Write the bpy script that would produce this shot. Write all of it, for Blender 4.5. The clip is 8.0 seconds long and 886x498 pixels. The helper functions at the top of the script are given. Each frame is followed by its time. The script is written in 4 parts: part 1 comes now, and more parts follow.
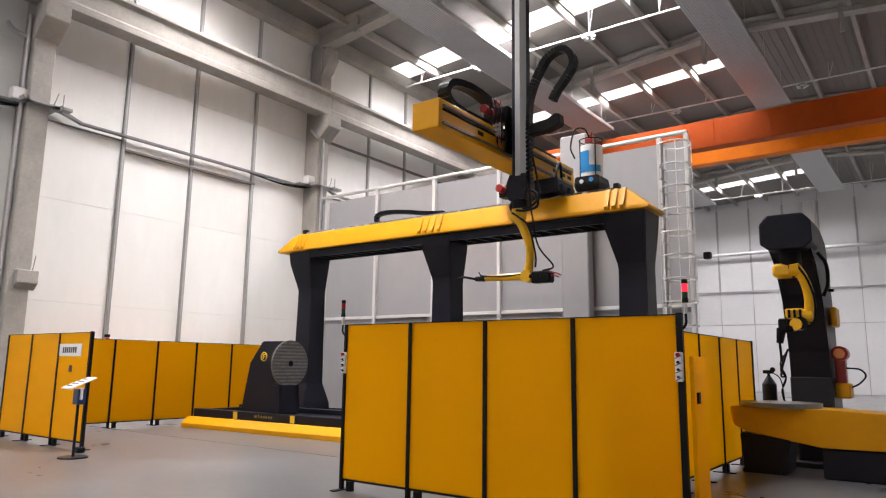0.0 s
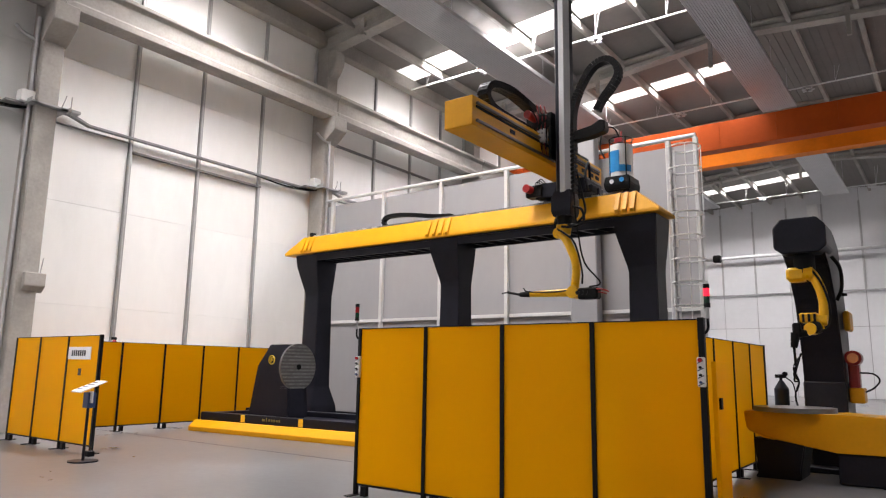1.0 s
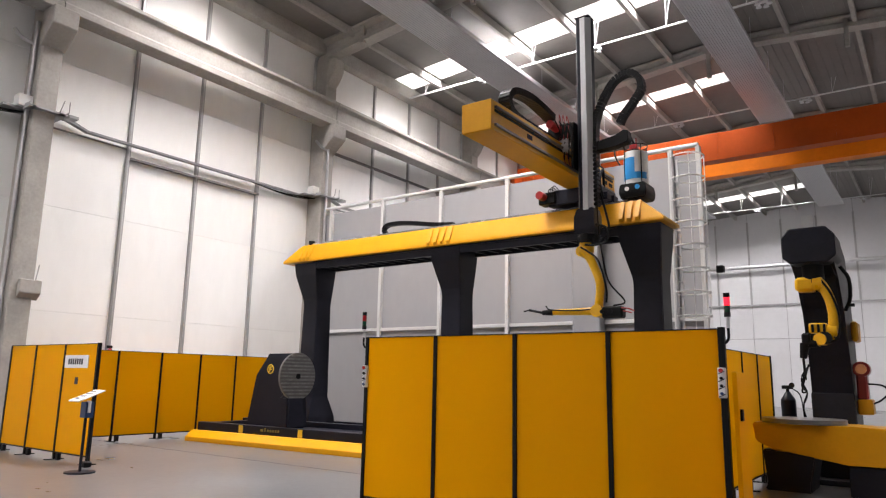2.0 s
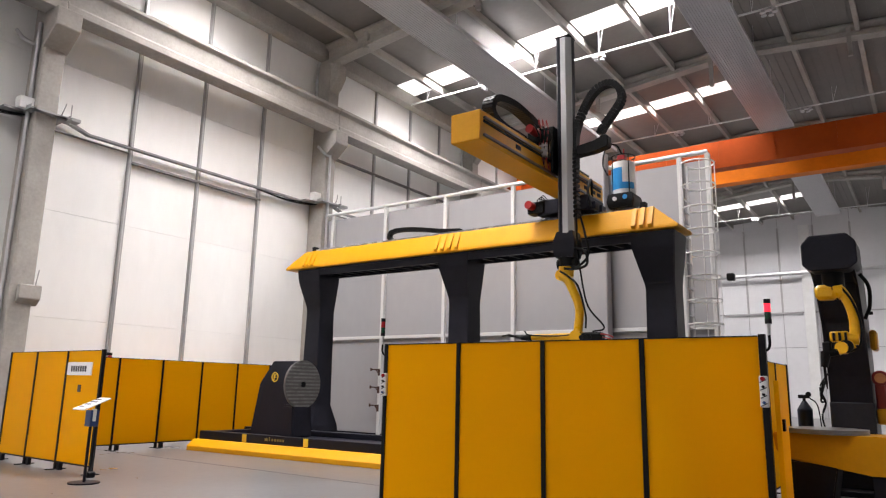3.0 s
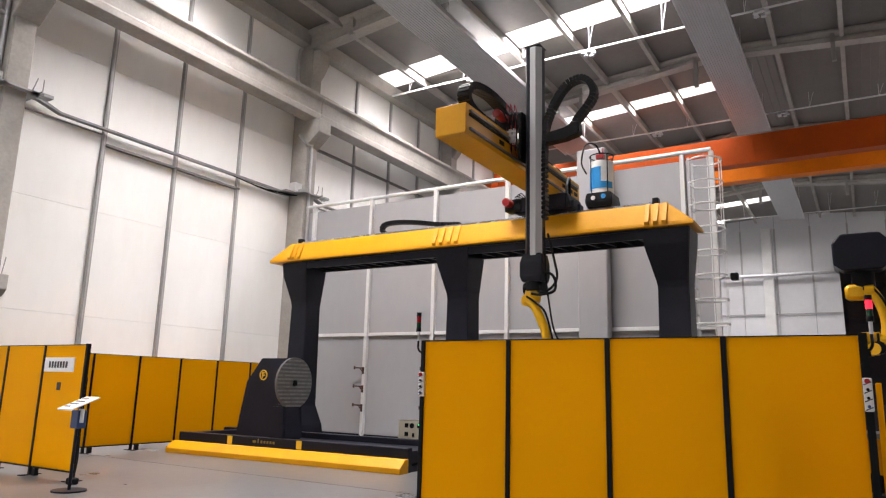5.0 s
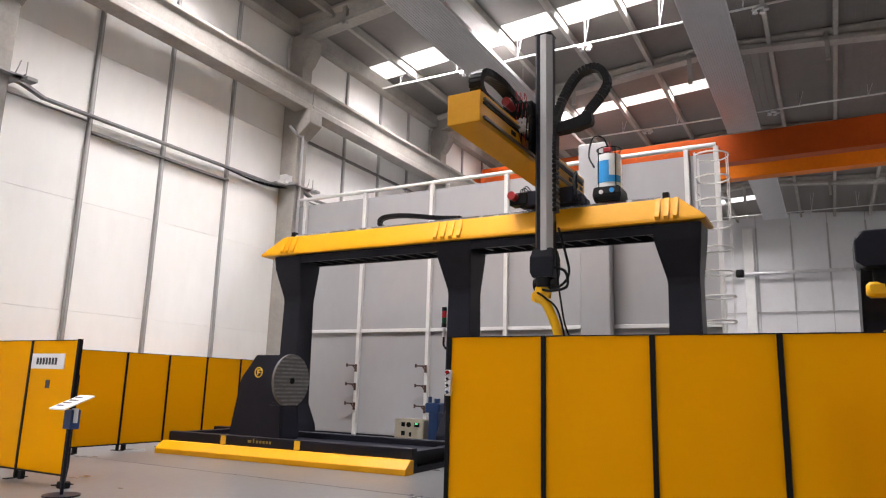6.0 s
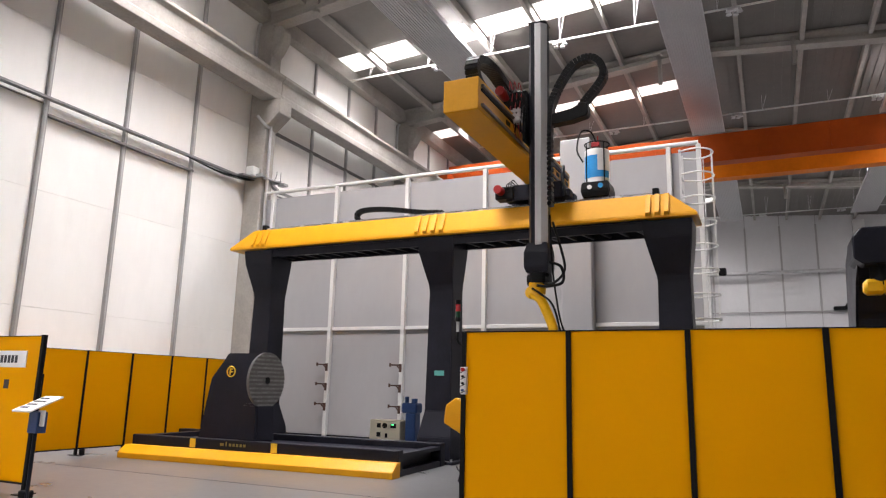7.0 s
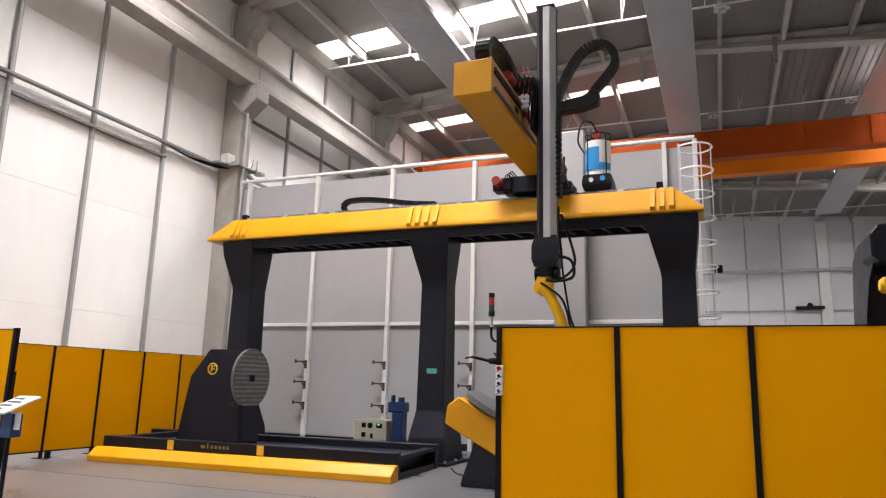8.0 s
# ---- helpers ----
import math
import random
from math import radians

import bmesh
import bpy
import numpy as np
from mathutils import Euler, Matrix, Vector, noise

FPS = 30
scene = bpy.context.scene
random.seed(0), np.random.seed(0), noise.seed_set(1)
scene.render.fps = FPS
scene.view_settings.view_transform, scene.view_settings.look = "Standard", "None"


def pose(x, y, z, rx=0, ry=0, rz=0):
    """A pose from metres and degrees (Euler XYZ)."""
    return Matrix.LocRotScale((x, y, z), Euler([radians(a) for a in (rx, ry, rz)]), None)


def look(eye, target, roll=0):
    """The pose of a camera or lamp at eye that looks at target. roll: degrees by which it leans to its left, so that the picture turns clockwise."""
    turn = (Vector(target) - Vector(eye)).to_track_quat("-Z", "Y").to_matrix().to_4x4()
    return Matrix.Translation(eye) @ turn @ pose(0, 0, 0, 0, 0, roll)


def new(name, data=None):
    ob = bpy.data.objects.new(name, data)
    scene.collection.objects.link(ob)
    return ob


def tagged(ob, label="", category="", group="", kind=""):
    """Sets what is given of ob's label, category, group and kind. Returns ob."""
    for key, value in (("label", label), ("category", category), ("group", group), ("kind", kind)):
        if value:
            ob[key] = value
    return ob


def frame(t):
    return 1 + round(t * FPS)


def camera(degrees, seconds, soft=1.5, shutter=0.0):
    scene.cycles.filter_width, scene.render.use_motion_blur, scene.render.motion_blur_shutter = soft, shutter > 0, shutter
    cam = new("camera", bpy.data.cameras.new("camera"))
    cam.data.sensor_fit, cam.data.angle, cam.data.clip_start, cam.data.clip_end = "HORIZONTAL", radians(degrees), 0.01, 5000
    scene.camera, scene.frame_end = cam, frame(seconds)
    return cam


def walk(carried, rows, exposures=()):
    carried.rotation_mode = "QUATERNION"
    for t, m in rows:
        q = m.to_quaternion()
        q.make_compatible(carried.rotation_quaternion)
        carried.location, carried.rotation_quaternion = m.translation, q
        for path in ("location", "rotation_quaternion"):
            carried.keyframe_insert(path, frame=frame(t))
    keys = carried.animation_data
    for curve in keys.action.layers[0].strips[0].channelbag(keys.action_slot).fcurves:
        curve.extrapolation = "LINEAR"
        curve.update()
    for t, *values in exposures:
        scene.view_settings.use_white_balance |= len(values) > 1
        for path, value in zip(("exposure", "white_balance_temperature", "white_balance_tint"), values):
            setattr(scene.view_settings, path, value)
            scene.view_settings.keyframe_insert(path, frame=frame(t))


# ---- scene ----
cam = camera(65.5, 8.0, 1.2)
PATH = [
    (0, (0.277, -0.038, 1.509), (-0.894, 1.548, 1.842), 0.8),
    (0.5, (0.21, -0.066, 1.516), (-0.965, 1.519, 1.845), 0.8),
    (1, (0.113, -0.106, 1.524), (-1.06, 1.478, 1.865), 0.9),
    (1.5, (0.015, -0.115, 1.524), (-1.148, 1.472, 1.879), 1.0),
    (3, (-0.531, -0.159, 1.507), (-1.663, 1.441, 1.9), 1.2),
    (3.5, (-0.769, -0.205, 1.506), (-1.886, 1.405, 1.906), 1.3),
    (4, (-1.085, -0.184, 1.486), (-2.177, 1.444, 1.88), 1.4),
    (4.5, (-1.394, -0.166, 1.499), (-2.451, 1.486, 1.891), 1.4),
    (5, (-1.722, -0.183, 1.499), (-2.743, 1.491, 1.892), 1.5),
    (6.5, (-2.781, -0.034, 1.5), (-3.691, 1.705, 1.888), 1.5),
    (7, (-3.185, 0.032, 1.463), (-4.023, 1.805, 1.855), 1.4),
    (7.5, (-3.594, 0.154, 1.474), (-4.388, 1.948, 1.863), 1.4),
    (8, (-4.044, 0.285, 1.473), (-4.775, 2.106, 1.86), 1.5),
]
walk(cam, [(t, look(eye, target, roll)) for t, eye, target, roll in PATH])

# ---- light ----
world = bpy.data.worlds.new("sky")
scene.world = world
world.use_nodes = True
wn = world.node_tree
sky = wn.nodes.new("ShaderNodeTexSky")
sky.sky_type, sky.sun_disc = "NISHITA", False
sky.sun_elevation, sky.sun_rotation = radians(55), radians(200)
wn.links.new(sky.outputs[0], wn.nodes["Background"].inputs[0])
wn.nodes["Background"].inputs[1].default_value = 0.1
scene.view_settings.exposure = 0.0

# Rows of roof lights: y of the near edge and of the far edge.
SKY_ROWS = [(-8.6, -7.1), (0.6, 2.1), (10.0, 11.2), (19.45, 20.65), (27.4, 28.4), (37.2, 38.4), (46.2, 47.4)]
SKY_COLS = [(-16.95, -15.6), (-15.42, -14.0), (-12.6, -11.6), (-11.42, -9.6), (-9.42, -7.6), (-7.42, -5.8)]
ROOF, RIDGE, PITCH = 13.12, -5.5, 0.065


def roof_z(x):
    """Height of the roof's underside: it rises from both eaves to the ridge."""
    return ROOF + PITCH * (min(x, 2 * RIDGE - x) + 17.17)


SKY_POWER = 1910.0
for ya, yb in SKY_ROWS:
    area = bpy.data.lights.new("roof_light", "AREA")
    area.shape, area.size, area.size_y = "RECTANGLE", 10.0, yb - ya - 0.1
    area.spread = radians(135)
    area.energy, area.color = SKY_POWER * (0.62 if ya < 5 else 1.3 if ya < 25 else 0.5 if ya < 30 else 1.2 if ya < 40 else 0.55), (1.0, 0.95, 0.95)
    lamp = new("roof_light", area)
    lamp.matrix_world = pose(-10.8, (ya + yb) / 2, roof_z(-10.8) - 0.07, 0, -math.degrees(math.atan(PITCH)), 0)


# Two short roof lights added beyond the ridge, out of view, to brighten the end wall.
ADDED_EAST_LIGHTS = {27.4: (2.0, 5.8, 800.0), 37.2: (3.9, 6.0, 1500.0)}
for ya, yb in SKY_ROWS:
    if ya in ADDED_EAST_LIGHTS:
        xa, xb, power = ADDED_EAST_LIGHTS[ya]
        area = bpy.data.lights.new("roof_light", "AREA")
        area.shape, area.size, area.size_y = "RECTANGLE", xb - xa - 0.1, yb - ya - 0.1
        area.energy, area.color = power, (1.0, 0.95, 0.95)
        lamp = new("roof_light", area)
        lamp.matrix_world = pose((xa + xb) / 2, (ya + yb) / 2, roof_z((xa + xb) / 2) - 0.1, 0, math.degrees(math.atan(PITCH)), 0)


# ---- materials ----
def mat(name, col, rough=0.5, metal=0.0, var=0.12, scale=1.5, fine=35.0, bump=0.15, stretch=(1, 1, 1), dirt=0.0, dirtcol=(0.1, 0.09, 0.08), rand=0.0, coat=0.0, spec=0.5):
    """Paint, metal or concrete with variation at two scales, fine relief and a little dirt."""
    m = bpy.data.materials.new(name)
    m.use_nodes = True
    n, l = m.node_tree.nodes, m.node_tree.links
    b = n["Principled BSDF"]
    b.inputs["Metallic"].default_value = metal
    b.inputs["Coat Weight"].default_value = coat
    b.inputs["Specular IOR Level"].default_value = spec
    b.inputs["Coat Roughness"].default_value = 0.15
    tc = n.new("ShaderNodeTexCoord")
    mp = n.new("ShaderNodeMapping")
    mp.inputs["Scale"].default_value = stretch
    l.new(tc.outputs["Object"], mp.inputs[0])
    big, small = n.new("ShaderNodeTexNoise"), n.new("ShaderNodeTexNoise")
    big.inputs["Scale"].default_value, big.inputs["Detail"].default_value, big.inputs["Roughness"].default_value = scale, 6, 0.6
    small.inputs["Scale"].default_value, small.inputs["Detail"].default_value = fine, 4
    l.new(mp.outputs[0], big.inputs["Vector"])
    l.new(mp.outputs[0], small.inputs["Vector"])
    ramp = n.new("ShaderNodeMapRange")
    ramp.inputs["From Min"].default_value, ramp.inputs["From Max"].default_value = 0.3, 0.7
    ramp.inputs["To Min"].default_value, ramp.inputs["To Max"].default_value = 1 - var, 1 + var
    l.new(big.outputs["Fac"], ramp.inputs["Value"])
    ramp2 = n.new("ShaderNodeMapRange")
    ramp2.inputs["From Min"].default_value, ramp2.inputs["From Max"].default_value = 0.3, 0.7
    ramp2.inputs["To Min"].default_value, ramp2.inputs["To Max"].default_value = 1 - var * 0.4, 1 + var * 0.4
    l.new(small.outputs["Fac"], ramp2.inputs["Value"])
    mul = n.new("ShaderNodeMath")
    mul.operation = "MULTIPLY"
    l.new(ramp.outputs[0], mul.inputs[0])
    l.new(ramp2.outputs[0], mul.inputs[1])
    value = mul.outputs[0]
    if rand:
        oi = n.new("ShaderNodeObjectInfo")
        rr = n.new("ShaderNodeMapRange")
        rr.inputs["To Min"].default_value, rr.inputs["To Max"].default_value = 1 - rand, 1 + rand
        l.new(oi.outputs["Random"], rr.inputs["Value"])
        m2 = n.new("ShaderNodeMath")
        m2.operation = "MULTIPLY"
        l.new(value, m2.inputs[0])
        l.new(rr.outputs[0], m2.inputs[1])
        value = m2.outputs[0]
    vm = n.new("ShaderNodeVectorMath")
    vm.operation = "SCALE"
    vm.inputs[0].default_value = col
    l.new(value, vm.inputs["Scale"])
    colour = vm.outputs[0]
    if dirt:
        dn = n.new("ShaderNodeTexNoise")
        dn.inputs["Scale"].default_value, dn.inputs["Detail"].default_value, dn.inputs["Roughness"].default_value = scale * 2.3, 8, 0.75
        l.new(mp.outputs[0], dn.inputs["Vector"])
        dr = n.new("ShaderNodeMapRange")
        dr.inputs["From Min"].default_value, dr.inputs["From Max"].default_value = 0.55, 0.8
        dr.inputs["To Max"].default_value = dirt
        l.new(dn.outputs["Fac"], dr.inputs["Value"])
        mx = n.new("ShaderNodeMix")
        mx.data_type = "RGBA"
        l.new(dr.outputs[0], mx.inputs["Factor"])
        l.new(colour, mx.inputs[6])
        mx.inputs[7].default_value = (*dirtcol, 1)
        colour = mx.outputs[2]
    l.new(colour, b.inputs["Base Color"])
    rg = n.new("ShaderNodeMapRange")
    rg.inputs["To Min"].default_value, rg.inputs["To Max"].default_value = max(rough - 0.1, 0.05), min(rough + 0.1, 1)
    l.new(big.outputs["Fac"], rg.inputs["Value"])
    l.new(rg.outputs[0], b.inputs["Roughness"])
    if bump:
        bp = n.new("ShaderNodeBump")
        bp.inputs["Strength"].default_value, bp.inputs["Distance"].default_value = bump, 0.004
        l.new(small.outputs["Fac"], bp.inputs["Height"])
        l.new(bp.outputs[0], b.inputs["Normal"])
    return m


def glow(name, col, power):
    m = bpy.data.materials.new(name)
    m.use_nodes = True
    b = m.node_tree.nodes["Principled BSDF"]
    b.inputs["Base Color"].default_value = (*col, 1)
    b.inputs["Emission Color"].default_value = (*col, 1)
    b.inputs["Emission Strength"].default_value = power
    return m


M_FLOOR = mat("polished_concrete", (0.126, 0.127, 0.132), 0.3, var=0.22, scale=0.5, fine=9, bump=0.06, dirt=0.35, dirtcol=(0.155, 0.146, 0.137))
M_WALL = mat("white_wall_panel", (0.84, 0.835, 0.82), 0.55, var=0.035, scale=0.6, fine=4, bump=0.08, stretch=(1, 1, 0.35), rand=0.02, dirt=0.1, dirtcol=(0.45, 0.43, 0.4))
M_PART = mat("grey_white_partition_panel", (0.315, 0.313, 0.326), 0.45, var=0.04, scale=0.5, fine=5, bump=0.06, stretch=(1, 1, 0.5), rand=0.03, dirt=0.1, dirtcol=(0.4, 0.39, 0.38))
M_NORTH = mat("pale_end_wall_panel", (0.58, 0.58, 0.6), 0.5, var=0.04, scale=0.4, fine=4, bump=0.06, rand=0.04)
M_MULL = mat("grey_mullion_paint", (0.33, 0.33, 0.33), 0.5, var=0.1, scale=2)
M_GIRT = mat("dark_girt_paint", (0.16, 0.155, 0.15), 0.5, var=0.15, scale=2)
M_TRAY = mat("galvanised_tray", (0.26, 0.26, 0.265), 0.4, metal=0.5, var=0.2, scale=3)
M_MULLW = mat("white_steel_paint", (0.62, 0.62, 0.615), 0.4, var=0.06, scale=2)
M_CONC = mat("precast_concrete", (0.34, 0.32, 0.295), 0.8, var=0.16, scale=1.1, fine=14, bump=0.35, dirt=0.45, dirtcol=(0.2, 0.185, 0.17))
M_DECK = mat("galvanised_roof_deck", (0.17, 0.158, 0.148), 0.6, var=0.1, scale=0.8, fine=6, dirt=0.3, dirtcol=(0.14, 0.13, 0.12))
M_STEEL = mat("galvanised_steel", (0.52, 0.52, 0.53), 0.4, metal=0.7, var=0.12, scale=3)
M_RADIANT = mat("ribbed_aluminium", (0.42, 0.42, 0.43), 0.42, metal=0.45, var=0.06, scale=1.2, fine=10, bump=0.05)
M_SKY = glow("translucent_roof_light", (1.0, 0.985, 0.965), 1.05)
M_YELLOW = mat("amber_welding_screen", (0.47, 0.222, 0.001), 0.4, var=0.05, scale=0.9, fine=12, bump=0.05, rand=0.03, spec=0.14)
# The screens let some light through.
sn, sl = M_YELLOW.node_tree.nodes, M_YELLOW.node_tree.links
tr, ms = sn.new("ShaderNodeBsdfTranslucent"), sn.new("ShaderNodeMixShader")
tr.inputs[0].default_value = (0.95, 0.63, 0.018, 1)
ms.inputs[0].default_value = 0.68
sl.new(sn["Principled BSDF"].outputs[0], ms.inputs[1])
sl.new(tr.outputs[0], ms.inputs[2])
sl.new(ms.outputs[0], sn["Material Output"].inputs[0])
M_YPAINT = mat("yellow_machine_paint", (0.64, 0.3, 0.003), 0.38, var=0.06, scale=1.6, fine=20, bump=0.08, dirt=0.12, dirtcol=(0.2, 0.12, 0.02), spec=0.3)
M_YROBOT = mat("yellow_robot_enamel", (0.76, 0.42, 0.006), 0.3, var=0.06, scale=5, fine=30, bump=0.05, dirt=0.15, dirtcol=(0.15, 0.1, 0.02), spec=0.35)
M_DARK = mat("anthracite_machine_paint", (0.0125, 0.013, 0.02), 0.4, var=0.2, scale=2, fine=30, bump=0.1, dirt=0.2, dirtcol=(0.02, 0.02, 0.024), spec=0.16)
M_COVER = mat("dark_grey_cover_paint", (0.022, 0.024, 0.032), 0.4, var=0.15, scale=3, spec=0.2)
M_BLACK = mat("black_plastic", (0.0055, 0.0055, 0.0065), 0.5, var=0.2, scale=6, fine=40, spec=0.14)
M_POST = mat("black_post_paint", (0.005, 0.005, 0.006), 0.45, var=0.2, scale=4, spec=0.14)
M_MAST = mat("brushed_mast_steel", (0.5, 0.505, 0.52), 0.38, metal=0.25, var=0.1, scale=3, fine=60, stretch=(1, 1, 0.1))
M_RAIL = mat("ground_rail_steel", (0.5, 0.5, 0.5), 0.25, metal=0.9, var=0.1, scale=5)
M_SLIDE = mat("oiled_slide_rail", (0.16, 0.135, 0.11), 0.4, metal=0.6, var=0.2, scale=6)
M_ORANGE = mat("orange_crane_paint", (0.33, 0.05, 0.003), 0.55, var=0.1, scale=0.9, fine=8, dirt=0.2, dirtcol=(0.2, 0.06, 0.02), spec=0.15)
# Lit copy of the crane orange: the far girder's brightness is in the colour.
M_ORANGELIT = mat("lit_orange_crane_paint", (0.6, 0.15, 0.004), 0.5, var=0.1, scale=0.9, fine=8, dirt=0.15, dirtcol=(0.3, 0.09, 0.02), spec=0.15)
M_RED = mat("red_paint", (0.28, 0.01, 0.013), 0.35, var=0.1, scale=6)
M_BLUE = mat("blue_drum_paint", (0.03, 0.27, 0.62), 0.35, var=0.08, scale=5)
M_DBLUE = mat("dark_blue_paint", (0.02, 0.055, 0.17), 0.4, var=0.1, scale=5)
M_NAVY = mat("dark_navy_cylinder_paint", (0.012, 0.018, 0.035), 0.4, var=0.15, scale=6)
M_WHITE = mat("white_plastic", (0.78, 0.78, 0.77), 0.4, var=0.05, scale=5)
M_CREAM = mat("cream_cabinet_paint", (0.62, 0.58, 0.47), 0.45, var=0.06, scale=4, dirt=0.1)
M_DISC = mat("machined_face_plate", (0.17, 0.17, 0.17), 0.35, metal=0.6, var=0.2, scale=4, fine=25, stretch=(1, 1, 5))
M_STRIP = mat("worn_plate_rib", (0.27, 0.27, 0.27), 0.35, metal=0.6, var=0.3, scale=6, fine=30)
M_GOLD = mat("yellow_marking", (0.75, 0.5, 0.03), 0.4, var=0.05)
M_DULLGOLD = mat("worn_gold_print", (0.22, 0.17, 0.04), 0.5, var=0.1)
M_TEAL = mat("teal_sticker", (0.08, 0.32, 0.3), 0.5, var=0.05)
M_COPPER = mat("copper_wire", (0.6, 0.25, 0.12), 0.3, metal=0.9, var=0.1, scale=8)
M_CLAMP = mat("rusty_clamp_steel", (0.06, 0.028, 0.02), 0.6, metal=0.3, var=0.25, scale=8)
M_REDON = glow("lit_red_lens", (1.0, 0.012, 0.03), 2.6)
M_REDOFF = mat("unlit_red_lens", (0.35, 0.01, 0.015), 0.2, var=0.05)
M_GREENOFF = mat("unlit_green_lens", (0.006, 0.045, 0.02), 0.2, var=0.05)
M_GREENON = glow("lit_green_led", (0.1, 1.0, 0.3), 2.0)
M_SIGN = mat("sign_white", (0.8, 0.8, 0.8), 0.35, var=0.03)
M_INK = mat("dark_print", (0.03, 0.03, 0.04), 0.5, var=0.05)


# ---- mesh helpers ----
def part(name, bm, material, parent=None, label="", smooth=False):
    """Link a bmesh as one mesh object, under a thing or a part."""
    me = bpy.data.meshes.new(name)
    bmesh.ops.recalc_face_normals(bm, faces=bm.faces[:])
    bm.to_mesh(me)
    bm.free()
    me.materials.append(material)
    if smooth:
        for p in me.polygons:
            p.use_smooth = True
        me.set_sharp_from_angle(angle=radians(38))
    ob = new(name, me)
    ob.parent = parent
    if label:
        ob["label"] = label
    return ob


def empty(name, label, category, group="", kind="", at=(0, 0, 0)):
    ob = new(name)
    ob.location = at
    ob.empty_display_size = 0.2
    return tagged(ob, label, category, group, kind)


def box(bm, x0, x1, y0, y1, z0, z1, bev=0.0):
    vs = [bm.verts.new((x, y, z)) for z in (z0, z1) for x, y in ((x0, y0), (x1, y0), (x1, y1), (x0, y1))]
    fs = [bm.faces.new([vs[i] for i in f]) for f in ((3, 2, 1, 0), (4, 5, 6, 7), (0, 1, 5, 4), (1, 2, 6, 5), (2, 3, 7, 6), (3, 0, 4, 7))]
    if bev:
        bmesh.ops.bevel(bm, geom=list({e for f in fs for e in f.edges}), offset=bev, segments=1, affect="EDGES")
    return vs


def pitched(bm, above=ROOF - 0.45):
    """Lift what lies above a height by the rise of the roof."""
    for v in bm.verts:
        if v.co.z > above:
            v.co.z += roof_z(v.co.x) - ROOF
    return bm


def cube(*a, bev=0.0):
    bm = bmesh.new()
    box(bm, *a, bev=bev)
    return bm


def loft(bm, rows, bev=0.0):
    """Rectangles (z, x0, x1, y0, y1) joined from the first to the last."""
    rings = [[bm.verts.new((x, y, z)) for x, y in ((x0, y0), (x1, y0), (x1, y1), (x0, y1))] for z, x0, x1, y0, y1 in rows]
    fs = [bm.faces.new(rings[0][::-1]), bm.faces.new(rings[-1])]
    for a, b in zip(rings, rings[1:]):
        for i in range(4):
            fs.append(bm.faces.new((a[i], a[(i + 1) % 4], b[(i + 1) % 4], b[i])))
    if bev:
        bmesh.ops.bevel(bm, geom=list({e for f in fs for e in f.edges}), offset=bev, segments=2, affect="EDGES")


def prism(bm, pts, axis, a, b, bev=0.0):
    """A flat outline, pushed along an axis from a to b. Outlines: x -> (y, z), y -> (x, z), z -> (x, y)."""
    def at(p, v):
        return {"x": (v, p[0], p[1]), "y": (p[0], v, p[1]), "z": (p[0], p[1], v)}[axis]
    ra, rb = [bm.verts.new(at(p, a)) for p in pts], [bm.verts.new(at(p, b)) for p in pts]
    fs = [bm.faces.new(ra[::-1]), bm.faces.new(rb)]
    for i in range(len(pts)):
        j = (i + 1) % len(pts)
        fs.append(bm.faces.new((ra[i], ra[j], rb[j], rb[i])))
    if bev:
        bmesh.ops.bevel(bm, geom=list({e for f in fs for e in f.edges}), offset=bev, segments=1, affect="EDGES")


def rod(bm, p, q, r, r2=None, n=12):
    """A round bar from p to q."""
    p, q = Vector(p), Vector(q)
    m = Matrix.Translation((p + q) / 2) @ (q - p).to_track_quat("Z", "Y").to_matrix().to_4x4()
    bmesh.ops.create_cone(bm, cap_ends=True, segments=n, radius1=r, radius2=r if r2 is None else r2, depth=(q - p).length, matrix=m)


def bar(bm, p, q, w, h):
    """A square bar from p to q."""
    p, q = Vector(p), Vector(q)
    m = Matrix.Translation((p + q) / 2) @ (q - p).to_track_quat("Z", "Y").to_matrix().to_4x4()
    bmesh.ops.create_cube(bm, size=1, matrix=m @ Matrix.Diagonal((w, h, (q - p).length, 1)))


def smooth_path(pts, n=6):
    """Catmull-Rom points through pts."""
    v = [Vector(p) for p in pts]
    v = [2 * v[0] - v[1]] + v + [2 * v[-1] - v[-2]]
    out = []
    for i in range(1, len(v) - 2):
        for k in range(n):
            t = k / n
            a, b, c, d = v[i - 1:i + 3]
            out.append(0.5 * (2 * b + (c - a) * t + (2 * a - 5 * b + 4 * c - d) * t * t + (3 * b - a - 3 * c + d) * t ** 3))
    return out + [v[-2]]


def tube(bm, pts, r, n=8, step=6):
    """A bent hose through pts."""
    line = smooth_path(pts, step) if step > 1 else [Vector(p) for p in pts]
    rings = []
    up = Vector((0.13, 0.27, 0.95)).normalized()
    for i, p in enumerate(line):
        d = (line[min(i + 1, len(line) - 1)] - line[max(i - 1, 0)]).normalized()
        s = d.cross(up)
        s = s.normalized() if s.length > 1e-3 else Vector((1, 0, 0))
        u = s.cross(d)
        rings.append([bm.verts.new(p + r * (math.cos(a) * s + math.sin(a) * u)) for a in (2 * math.pi * k / n for k in range(n))])
    for a, b in zip(rings, rings[1:]):
        for k in range(n):
            bm.faces.new((a[k], a[(k + 1) % n], b[(k + 1) % n], b[k]))
    bm.faces.new(rings[0][::-1])
    bm.faces.new(rings[-1])


